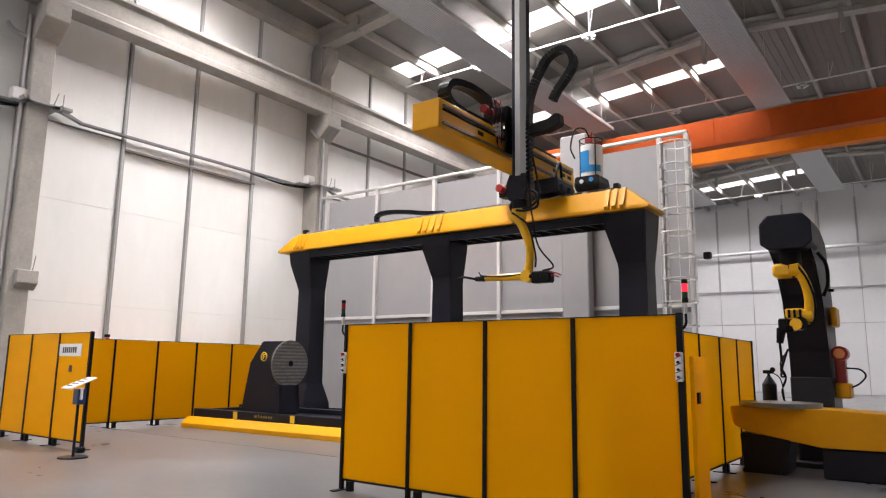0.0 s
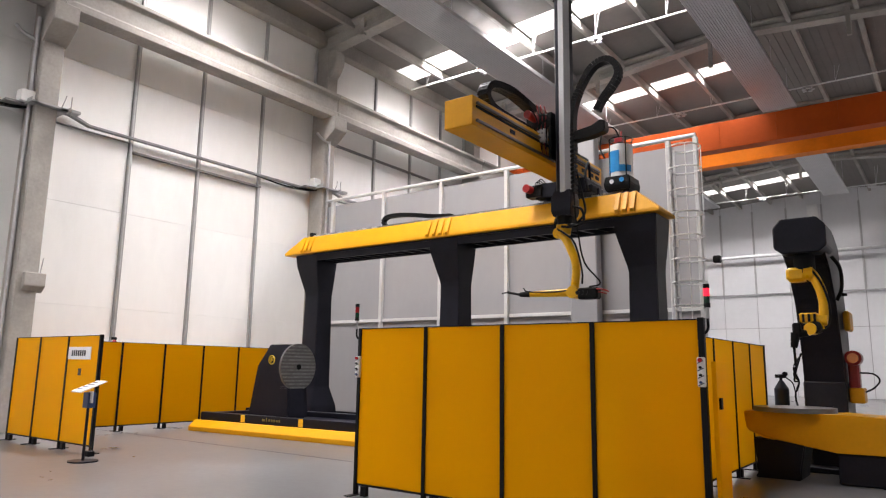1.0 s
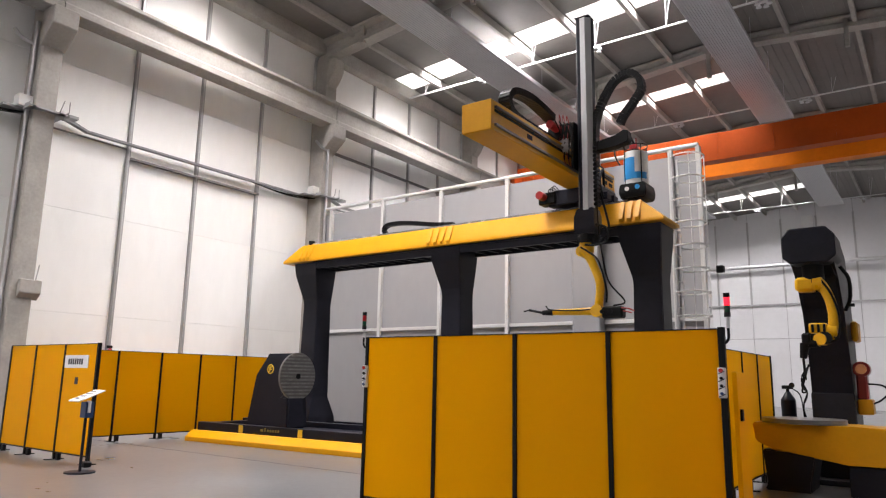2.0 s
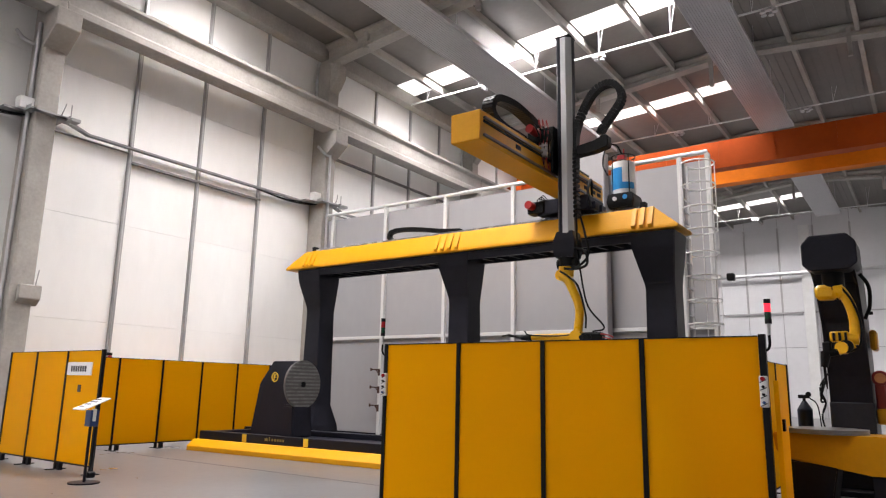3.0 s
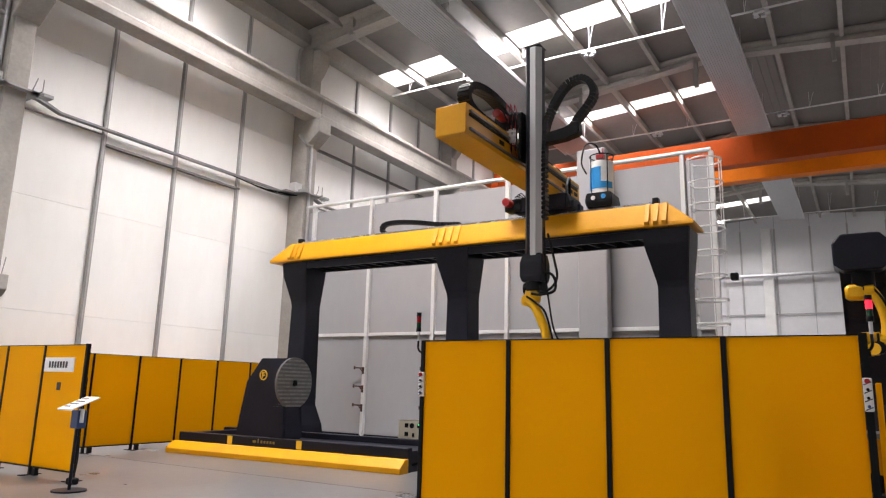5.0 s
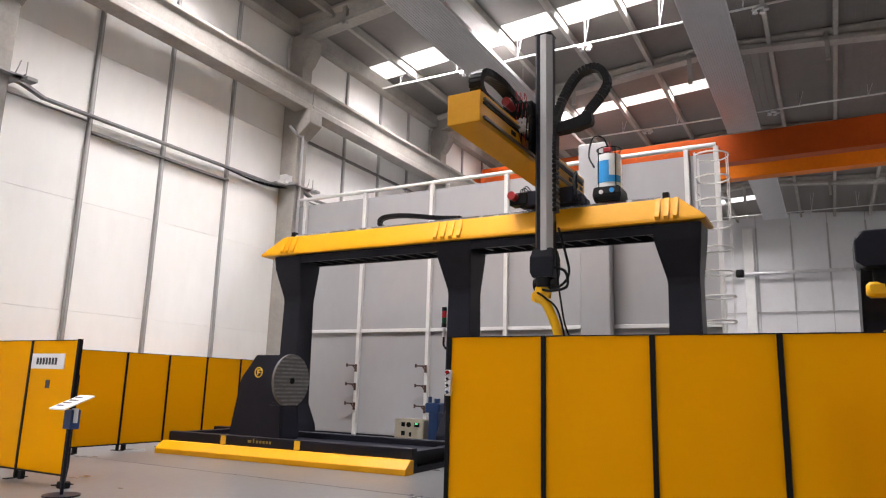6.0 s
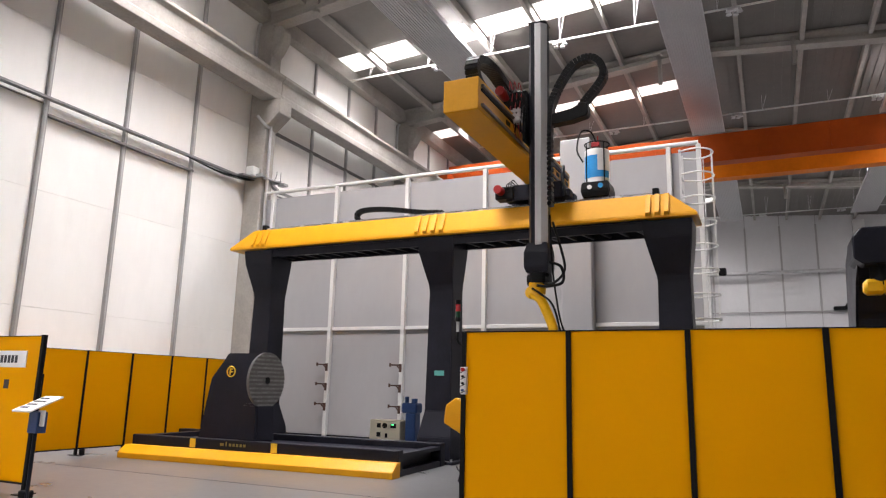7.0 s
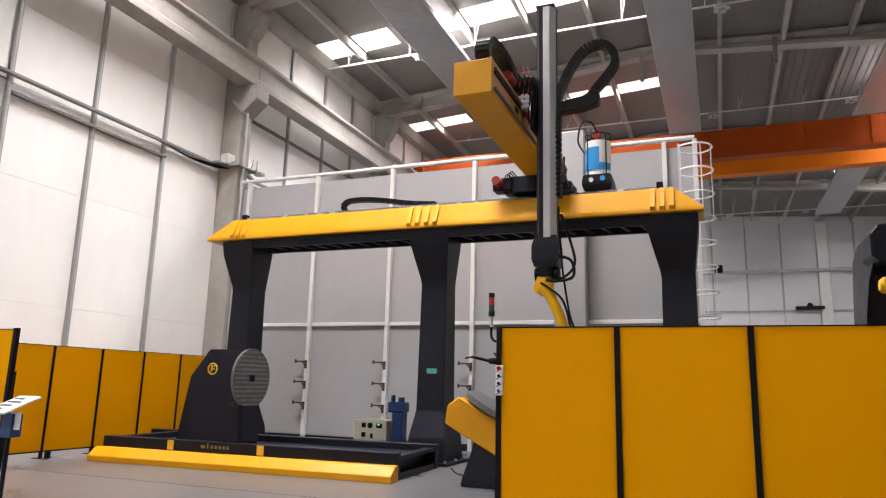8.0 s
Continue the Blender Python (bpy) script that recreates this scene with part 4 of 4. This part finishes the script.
box(bm, -12.71, -12.66, 10.59, 10.615, 1.665, 1.69)
part("round_emblem", bm, M_GOLD, head)

# Second, tilted yellow table of the cell.
tp = empty("tilting_positioner", "yellow tilting table positioner on an anthracite stand", "positioner", at=(-7.36, 10.67, 0))
bm = bmesh.new()
loft(bm, [(0.0, -0.35, 0.6, -0.35, 0.45), (0.12, -0.32, 0.6, -0.35, 0.45), (0.5, -0.2, 0.55, -0.3, 0.35), (0.95, -0.1, 0.5, -0.25, 0.3)], bev=0.02)
part("stand", bm, M_DARK, tp)
tilt = pose(0, 0, 0.98, 0, 28, 0)
bm = bmesh.new()
prism(bm, [(-0.5, -0.36), (0.42, -0.36), (0.55, -0.1), (0.55, 0.1), (-0.5, 0.1), (-0.6, -0.1)], "y", -0.35, 0.35, bev=0.02)
bmesh.ops.transform(bm, verts=bm.verts, matrix=tilt)
part("cradle", bm, M_YPAINT, tp)
bm = bmesh.new()
rod(bm, (0, 0, 0.14), (0, 0, 0.22), 0.48, n=40)
rod(bm, (0, 0, 0.1), (0, 0, 0.14), 0.3, n=30)
bmesh.ops.transform(bm, verts=bm.verts, matrix=tilt)
part("table", bm, M_DISC, tp, smooth=True)

fc = empty("floor_cable", "thin dark cable lying on the floor", "cable")
bm = bmesh.new()
tube(bm, [(-8.6, 12.3, 0.012), (-8.2, 11.6, 0.012), (-7.7, 11.3, 0.012), (-7.1, 10.6, 0.012), (-6.7, 9.6, 0.012)], 0.011, 6)
part("cable_run", bm, M_BLACK, fc)

# Cream control unit and blue torch cleaner behind the base.
wu = empty("control_unit", "cream control cabinet with dials on the floor", "control unit", at=(0.1, -0.2, -0.0))
part("case", cube(-11.75, -10.95, 14.4, 14.9, 0.22, 0.68, bev=0.02), M_CREAM, wu)
part("plinth", cube(-11.8, -10.4, 14.35, 14.95, 0, 0.22), M_DARK, wu)
bm = bmesh.new()
for x, z, s in ((-11.5, 0.56, 0.05), (-11.5, 0.36, 0.05), (-11.12, 0.56, 0.07), (-11.3, 0.34, 0.03)):
    box(bm, x - s, x + s, 14.39, 14.402, z - 0.05, z + 0.05)
tagged(part("socket", bm, M_BLACK, wu), kind="stuff")
bm = bmesh.new()
rod(bm, (-11.34, 14.375, 0.56), (-11.34, 14.4, 0.56), 0.06, n=18)
part("dial", bm, M_BLACK, wu)
part("indicator", cube(-11.16, -11.1, 14.384, 14.389, 0.57, 0.6), M_GREENON, wu, "lit green display")
tcl = empty("torch_cleaning_station", "dark blue torch cleaning station on a stand", "cleaning station", at=(0.1, -0.2, -0.0))
part("stand", cube(-10.88, -10.62, 14.5, 14.76, 0.22, 0.85, bev=0.02), M_DBLUE, tcl)
part("head", cube(-10.98, -10.58, 14.48, 14.78, 0.85, 1.08, bev=0.03), M_DBLUE, tcl)
bm = bmesh.new()
rod(bm, (-10.9, 14.6, 1.08), (-10.9, 14.6, 1.22), 0.05, n=14)
part("nozzle", bm, M_DBLUE, tcl)
bm = bmesh.new()
rod(bm, (-10.7, 14.6, 1.08), (-10.7, 14.6, 1.18), 0.07, n=14)
part("nozzle", bm, M_DBLUE, tcl)
# ---- screens round the cell ----
def screen(width, x, y, turn, label="amber yellow welding screen in a black frame", z=2.0):
    """One welding screen: its post stands at the origin and the sheet runs along its own x."""
    s = empty("welding_screen", label, "screen", "welding screens", at=(x, y, 0))
    s.rotation_euler = (0, 0, radians(turn))
    w = width
    part("sheet", cube(0.022, w - 0.022, -0.012, 0.012, 0.14, z - 0.011), M_YELLOW, s)
    part("post", cube(-0.024, 0.024, -0.026, 0.026, 0.0, z, bev=0.003), M_POST, s)
    part("top_rail", cube(0.024, w - 0.024, -0.014, 0.014, z - 0.011, z), M_POST, s)
    part("bottom_rail", cube(0.024, w - 0.024, -0.016, 0.016, 0.115, 0.14), M_POST, s)
    part("foot", cube(-0.04, 0.04, -0.16, 0.16, 0.0, 0.012), M_POST, s)
    part("foot_clip", cube(0.1, 0.18, -0.03, 0.03, 0.0, 0.114), M_POST, s)
    return s


def end_post(x, y, z=2.0):
    p = empty("screen_post", "black square steel end post of the welding screens", "post", "screen posts", at=(x, y, 0))
    part("upright", cube(-0.028, 0.028, -0.028, 0.028, 0, z + 0.01, bev=0.003), M_POST, p)
    part("foot", cube(-0.07, 0.07, -0.12, 0.12, 0, 0.012), M_POST, p)
    return p


FY = 6.29
for x in (-5.88, -4.842, -3.804, -2.766):
    screen(1.038, x, FY, 0)
end_post(-1.715, FY)
for x, w in ((-15.1, 1.03), (-14.07, 1.11), (-12.96, 1.13)):
    screen(w, x, FY - 0.2, 0)
end_post(-11.83, FY - 0.2)
for i in range(7):
    screen(1.076, -15.35, 7.342 + 1.076 * i, 90)
end_post(-15.35, 14.9)
for i in range(6):
    screen(1.04, -2.62, 6.82 + 1.04 * i, 90)
end_post(-2.62, 13.08)

# White sign on the entrance screens.
sg = empty("sign_plate", "white sign plate with dark lettering bars on the screen", "sign", at=(0.25, -0.12, 0))
part("plate", cube(-13.16, -12.36, FY - 0.108, FY - 0.094, 1.58, 1.8), M_SIGN, sg)
bm = bmesh.new()
for i in range(7):
    box(bm, -13.03 + 0.075 * i, -13.03 + 0.075 * i + 0.05, FY - 0.112, FY - 0.107, 1.64, 1.74)
tagged(part("lettering_bar", bm, M_INK, sg), kind="stuff")
bm = bmesh.new()
box(bm, -12.76, -12.66, FY - 0.1, FY - 0.094, 1.3, 1.42)
part("small_label", bm, M_INK, sg)


def button_box(x, y, z, label):
    b = empty("button_box", label, "control box", "button boxes", at=(x, y, z))
    part("case", cube(-0.033, 0.033, -0.05, 0.0, -0.135, 0.125, bev=0.008), M_WHITE, b)
    for k, (m, n) in enumerate(((M_REDOFF, "stop_button"), (M_BLACK, "key_switch"), (M_BLACK, "switch"), (M_DBLUE, "blue_button"))):
        bm = bmesh.new()
        zz = 0.11 - 0.065 * k
        rod(bm, (0, -0.05, zz - 0.01), (0, -0.07, zz - 0.01), 0.019 if k == 0 else 0.012, n=14)
        part(n, bm, m, b)
    bm = bmesh.new()
    for k in range(4):
        rod(bm, (-0.026, -0.052, 0.1 - 0.065 * k - 0.03), (0.026, -0.052, 0.1 - 0.065 * k - 0.005), 0.004, n=6)
    tagged(part("marking", bm, M_INK, b), kind="stuff")


button_box(-5.86, FY - 0.03, 1.53, "white button box with red stop button on the screen post")
button_box(-1.715, FY - 0.03, 1.53, "white button box with red stop button on the screen end post")


def signal_tower(x, y, on, label, reach):
    s = empty("signal_tower", label, "signal light", "signal towers", at=(x, y, 2.0))
    s.scale = (0.85, 0.85, 0.82)
    bm = bmesh.new()
    tube(bm, [(reach, 0.0, -0.16), (0.4 * reach, 0.0, -0.15), (0.0, 0.0, -0.1), (0, 0, -0.02), (0, 0, 0.1)], 0.014, 8)
    part("bracket", bm, M_BLACK, s)
    bm = bmesh.new()
    rod(bm, (0, 0, 0.0), (0, 0, 0.12), 0.018, n=10)
    part("stem", bm, M_STEEL, s)
    for z, h, m, n, r in ((0.12, 0.05, M_BLACK, "foot", 0.033), (0.17, 0.075, M_GREENOFF, "green_lens", 0.03), (0.245, 0.085, M_REDON if on else M_REDOFF, "red_lens", 0.03), (0.33, 0.05, M_BLACK, "cap", 0.032)):
        bm = bmesh.new()
        rod(bm, (0, 0, z), (0, 0, z + h), r, n=18)
        part(n, bm, m, s, smooth=True)
    return s


signal_tower(-5.96, FY, False, "signal tower with unlit green and red lenses on the screen post", 0.085)
signal_tower(-1.655, FY, True, "signal tower with its red light lit on the screen end post", -0.06)

# Low yellow leaf beside the end post.
gl = empty("gate_leaf", "low yellow framed gate leaf beside the screen end post", "gate")
part("frame", cube(-1.66, -1.62, FY + 0.05, FY + 0.4, 0.02, 1.62, bev=0.005), M_YELLOW, gl)
part("latch", cube(-1.625, -1.6, FY + 0.1, FY + 0.16, 1.2, 1.3, bev=0.004), M_BLACK, gl)

# Information stand by the entrance.
st = empty("information_stand", "dark blue stand with a sloping white information board", "stand", at=(-11.0, 5.55, 0))
bm = bmesh.new()
rod(bm, (0, 0, 0), (0, 0, 0.02), 0.22, n=36)
part("base_disc", bm, M_DARK, st, smooth=True)
bm = bmesh.new()
rod(bm, (0, 0, 0.02), (0, 0, 1.05), 0.022, n=14)
part("pole", bm, M_DARK, st, smooth=True)
bm = bmesh.new()
prism(bm, [(-0.22, 1.08), (0.18, 1.24), (0.185, 1.225), (-0.215, 1.062)], "x", -0.15, 0.17)
part("board", bm, M_SIGN, st, "white printed board")
bm = bmesh.new()
for i in range(4):
    prism(bm, [(-0.15 + 0.08 * i, 1.112 + 0.032 * i), (-0.12 + 0.08 * i, 1.124 + 0.032 * i), (-0.12 + 0.08 * i, 1.12 + 0.032 * i), (-0.15 + 0.08 * i, 1.108 + 0.032 * i)], "x", -0.12, 0.02 + 0.03 * (i % 3))
part("print_bar", bm, M_INK, st)
part("leaflet_box", cube(-0.07, 0.09, -0.06, 0.07, 0.82, 1.06, bev=0.008), M_DBLUE, st)
bm = bmesh.new()
box(bm, 0.05, 0.17, -0.03, -0.02, 0.9, 1.08)
part("leaflet", bm, M_SIGN, st)
cb = empty("cable_coupling", "black cable coupling lying at the screen foot", "coupling", at=(0.17, -0.12, 0))
bm = bmesh.new()
box(bm, -11.8, -11.66, FY - 0.3, FY - 0.18, 0.0, 0.09, bev=0.012)
part("block", bm, M_BLACK, cb)
bm = bmesh.new()
tube(bm, [(-11.72, FY - 0.24, 0.07), (-11.8, FY - 0.16, 0.3), (-11.86, FY - 0.13, 0.7), (-11.87, FY - 0.12, 1.5)], 0.012, 6)
part("lead", bm, M_BLACK, cb)

fe = empty("fire_extinguisher", "red fire extinguisher hung on the white wall", "extinguisher", at=(-17.0, 9.1, 1.6))
bm = bmesh.new()
rod(bm, (0, 0, 0), (0, 0, 0.42), 0.085, n=20)
rod(bm, (0, 0, 0.42), (0, 0, 0.5), 0.085, 0.03, 20)
part("cylinder", bm, M_RED, fe, smooth=True)
part("valve", cube(-0.03, 0.03, -0.08, 0.05, 0.5, 0.57, bev=0.01), M_BLACK, fe)
part("wall_hook", cube(-0.17, -0.08, -0.02, 0.02, 0.3, 0.36), M_BLACK, fe)

# ---- second welding robot beyond the side screens ----
R2 = (-1.64, 13.1)
rb = empty("robot_column", "anthracite arched robot column with a yellow welding robot", "robot", at=(R2[0], R2[1], 0))
rb.scale = (0.95, 0.95, 0.925)
bm = bmesh.new()
box(bm, -0.62, 0.55, -0.75, 0.65, 0.0, 0.09, bev=0.01)
part("base_plate", bm, M_DARK, rb)
bm = bmesh.new()
back = [(0.55, 0.05), (0.52, 1.2), (0.45, 2.4), (0.3, 3.3), (0.05, 3.95), (-0.5, 4.14)]
front = [(-1.7, 4.14), (-1.88, 4.0), (-1.88, 3.7), (-1.6, 3.6), (-1.2, 3.45), (-0.75, 2.9), (-0.5, 2.0), (-0.4, 1.0), (-0.4, 0.05)]
prism(bm, [(y, z) for y, z in back + front], "x", -0.31, 0.31, bev=0.05)
part("arched_column", bm, M_DARK, rb)
bm = bmesh.new()
prism(bm, [(-0.38, 3.68), (-0.26, 3.58), (0.26, 3.58), (0.38, 3.68), (0.38, 4.02), (0.26, 4.16), (-0.26, 4.16), (-0.38, 4.02)], "y", -1.95, -1.2, bev=0.02)
part("head", bm, M_DARK, rb)
bm = bmesh.new()
rod(bm, (0.0, -1.6, 3.28), (0.0, -1.6, 3.6), 0.16, n=20)
part("robot_flange", bm, M_BLACK, rb, smooth=True)
bm = bmesh.new()
rod(bm, (0.0, -1.6, 3.36), (0.0, -1.6, 3.42), 0.13, n=20)
box(bm, -0.26, 0.03, -1.76, -1.5, 3.14, 3.38, bev=0.05)
rod(bm, (0.02, -1.64, 3.26), (0.13, -1.64, 3.26), 0.125, n=22)
part("robot_shoulder", bm, M_YROBOT, rb, smooth=True)
bm = bmesh.new()
rod(bm, (0.03, -1.64, 3.26), (0.06, -1.64, 3.26), 0.135, n=22)
part("shoulder_ring", bm, M_BLACK, rb, smooth=True)
bm = bmesh.new()
line = smooth_path([(0.06, -1.68, 3.32), (0.14, -1.69, 3.2), (0.22, -1.7, 2.98), (0.25, -1.71, 2.75), (0.23, -1.71, 2.5)], 5)
tube(bm, line, 0.078, 14, 1)
rod(bm, (0.0, -1.69, 3.26), (0.13, -1.69, 3.26), 0.11, n=20)
part("upper_arm", bm, M_YROBOT, rb, smooth=True)
bm = bmesh.new()
rod(bm, (0.1, -1.72, 2.5), (0.29, -1.72, 2.5), 0.095, n=20)
box(bm, -0.1, 0.16, -1.8, -1.62, 2.46, 2.62, bev=0.02)
part("elbow", bm, M_YROBOT, rb, smooth=True)
for x in (-0.04, 0.04, 0.12):
    part("valve", cube(x - 0.018, x + 0.018, -1.83, -1.8, 2.47, 2.6, bev=0.006), M_BLACK, rb)
bm = bmesh.new()
rod(bm, (0.2, -1.74, 2.42), (0.0, -1.8, 2.3), 0.085, 0.06, 16)
rod(bm, (0.05, -1.86, 2.36), (0.09, -1.7, 2.36), 0.095, n=18)
part("forearm", bm, M_YROBOT, rb, smooth=True)
bm = bmesh.new()
rod(bm, (0.115, -1.86, 2.38), (0.135, -1.7, 2.38), 0.1, n=18)
part("wrist_ring", bm, M_BLACK, rb, smooth=True)
bm = bmesh.new()
rod(bm, (0.0, -1.8, 2.3), (-0.12, -1.82, 2.28), 0.06, n=14)
box(bm, -0.2, -0.08, -1.88, -1.76, 2.26, 2.46, bev=0.025)
rod(bm, (-0.16, -1.82, 2.3), (-0.2, -1.82, 2.06), 0.075, 0.05, 14)
rod(bm, (-0.2, -1.82, 2.06), (-0.19, -1.82, 1.8), 0.02, n=10)
rod(bm, (-0.19, -1.82, 1.8), (-0.18, -1.82, 1.72), 0.014, 0.008, 10)
part("welding_torch", bm, M_BLACK, rb)
bm = bmesh.new()
for k in range(3):
    tube(bm, [(-0.3, -0.55 - 0.05 * k, 2.0), (-0.42, -0.7, 1.75 - 0.1 * k), (-0.36, -0.62, 1.5), (-0.42, -0.7, 1.25), (-0.36, -0.55, 0.9)], 0.016, 6)
tube(bm, [(0.34, -1.2, 3.6), (0.44, -1.1, 3.4), (0.42, -0.9, 3.1), (0.33, -0.8, 2.9)], 0.03, 8)
tube(bm, [(0.1, -1.74, 3.34), (0.24, -1.78, 3.1), (0.33, -1.78, 2.75), (0.3, -1.8, 2.4), (0.16, -1.84, 2.3)], 0.018, 8)
part("hose_package", bm, M_BLACK, rb, "black hoses along the robot arm")
part("lower_cover", cube(-0.325, 0.325, -0.47, 0.56, 0.95, 1.52, bev=0.02), M_COVER, rb, "dark grey cover plate on the column")
bm = bmesh.new()
box(bm, 0.335, 0.44, -0.35, 0.1, 2.4, 2.75, bev=0.03)
part("junction_box", bm, M_YPAINT, rb)
part("limit_switch", cube(0.335, 0.42, -0.3, -0.2, 3.02, 3.07, bev=0.005), M_BLACK, rb)
part("wire_bracket", cube(0.335, 0.56, -0.3, 0.1, 1.16, 1.42, bev=0.02), M_YPAINT, rb)
bm = bmesh.new()
rod(bm, (0.43, -0.3, 1.93), (0.43, 0.0, 1.93), 0.13, n=24)
box(bm, 0.335, 0.5, -0.22, 0.05, 1.4, 1.85, bev=0.03)
part("wire_feeder", bm, M_RED, rb, "red wire feeder with a spool")
bm = bmesh.new()
rod(bm, (0.43, -0.33, 1.93), (0.43, -0.3, 1.93), 0.085, n=20)
part("wire_spool", bm, M_COPPER, rb)
bm = bmesh.new()
tube(bm, [(0.5, -0.15, 1.68), (0.7, -0.15, 1.66), (0.78, -0.15, 1.55), (0.68, -0.1, 1.42), (0.54, -0.1, 1.34)], 0.015, 6)
part("feeder_hose", bm, M_BLACK, rb)

rt = empty("rotary_table_positioner", "yellow rotary positioner with a round steel table", "positioner", at=(-1.93, 11.65, 0))
rt.scale = (0.95, 0.95, 0.96)
bm = bmesh.new()
loft(bm, [(0.0, -0.55, 0.1, -0.4, 0.4), (0.1, -0.5, 0.1, -0.4, 0.4), (0.6, -0.55, 0.2, -0.4, 0.4)], bev=0.02)
part("stand", bm, M_DARK, rt)
bm = bmesh.new()
prism(bm, [(-0.68, 1.0), (-0.64, 0.72), (-0.4, 0.6), (0.6, 0.45), (2.2, 0.45), (2.2, 0.95), (0.7, 1.0)], "y", -0.42, 0.42, bev=0.03)
part("body", bm, M_YPAINT, rt)
bm = bmesh.new()
rod(bm, (0, 0, 1.0), (0, 0, 1.07), 0.6, n=48)
part("table", bm, M_DISC, rt, smooth=True)
bm = bmesh.new()
box(bm, 0.6, 2.2, -0.38, 0.38, 0.0, 0.448, bev=0.02)
part("plinth", bm, M_DARK, rt)

gc = empty("gas_cylinder", "dark gas cylinder with a regulator on the floor", "gas cylinder", at=(-2.4, 13.3, 0))
gc.scale = (0.85, 0.85, 0.9)
bm = bmesh.new()
rod(bm, (0, 0, 0), (0, 0, 1.4), 0.14, n=24)
rod(bm, (0, 0, 1.4), (0, 0, 1.56), 0.14, 0.04, 24)
part("bottle", bm, M_NAVY, gc, smooth=True)
bm = bmesh.new()
rod(bm, (0, 0, 1.56), (0, 0, 1.66), 0.03, n=10)
rod(bm, (-0.1, -0.03, 1.64), (0.1, -0.03, 1.64), 0.035, n=10)
rod(bm, (0.09, -0.08, 1.68), (0.09, -0.02, 1.68), 0.05, n=14)
part("regulator", bm, M_BLACK, gc)
bm = bmesh.new()
tube(bm, [(0.1, -0.05, 1.62), (0.25, -0.08, 1.45), (0.28, -0.05, 0.8), (0.2, 0, 0.3)], 0.012, 6)
part("hose", bm, M_BLACK, gc)

hn = empty("warning_horn", "small black warning horn on the partition end", "horn")
part("bracket", cube(PXB + 0.05, PXB + 0.3, PY - 0.09, PY - 0.05, 3.98, 4.02), M_STEEL, hn)
part("horn_body", cube(PXB + 0.28, PXB + 0.44, PY - 0.16, PY, 3.92, 4.08, bev=0.02), M_BLACK, hn)


# ---- what moves ----
def motions():
    # seconds, shift of the carriage along the beam
    shift = [(0.0, 0.49), (0.5, 0.72), (1.0, 0.93), (1.5, 1.12), (2.0, 1.16), (2.5, 0.90), (3.0, 0.66), (3.5, 0.49), (4.0, 0.30), (4.5, 0.145), (5.0, 0.0), (5.5, 0.0), (6.5, 0.0), (8.0, 0.0)]
    walk(car, [(t, pose(HOME[0] + d, HOME[1], HOME[2])) for t, d in shift])
    # seconds, slide along the boom, lift of the mast
    slide = [(0.0, 0.27, 1.25), (0.5, 0.51, 1.14), (1.0, 0.76, 1.05), (1.5, 1.03, 1.0), (2.0, 1.03, 0.90), (2.5, 0.85, 0.74), (3.0, 0.66, 0.57), (3.5, 0.485, 0.415), (4.0, 0.365, 0.295), (4.5, 0.21, 0.16), (5.0, 0.06, 0.02), (5.5, 0.0, 0.0), (6.5, 0.0, 0.0), (8.0, 0.0, 0.0)]
    walk(saddle, [(t, pose(0, d, 0)) for t, d, h in slide])
    walk(loop, [(t, pose(0, d, 0.36 * h)) for t, d, h in slide])
    walk(boom_chain, [(t, pose(0, 0.5 * d, 0)) for t, d, h in slide])
    walk(mast, [(t, pose(0, d, h)) for t, d, h in slide])


motions()
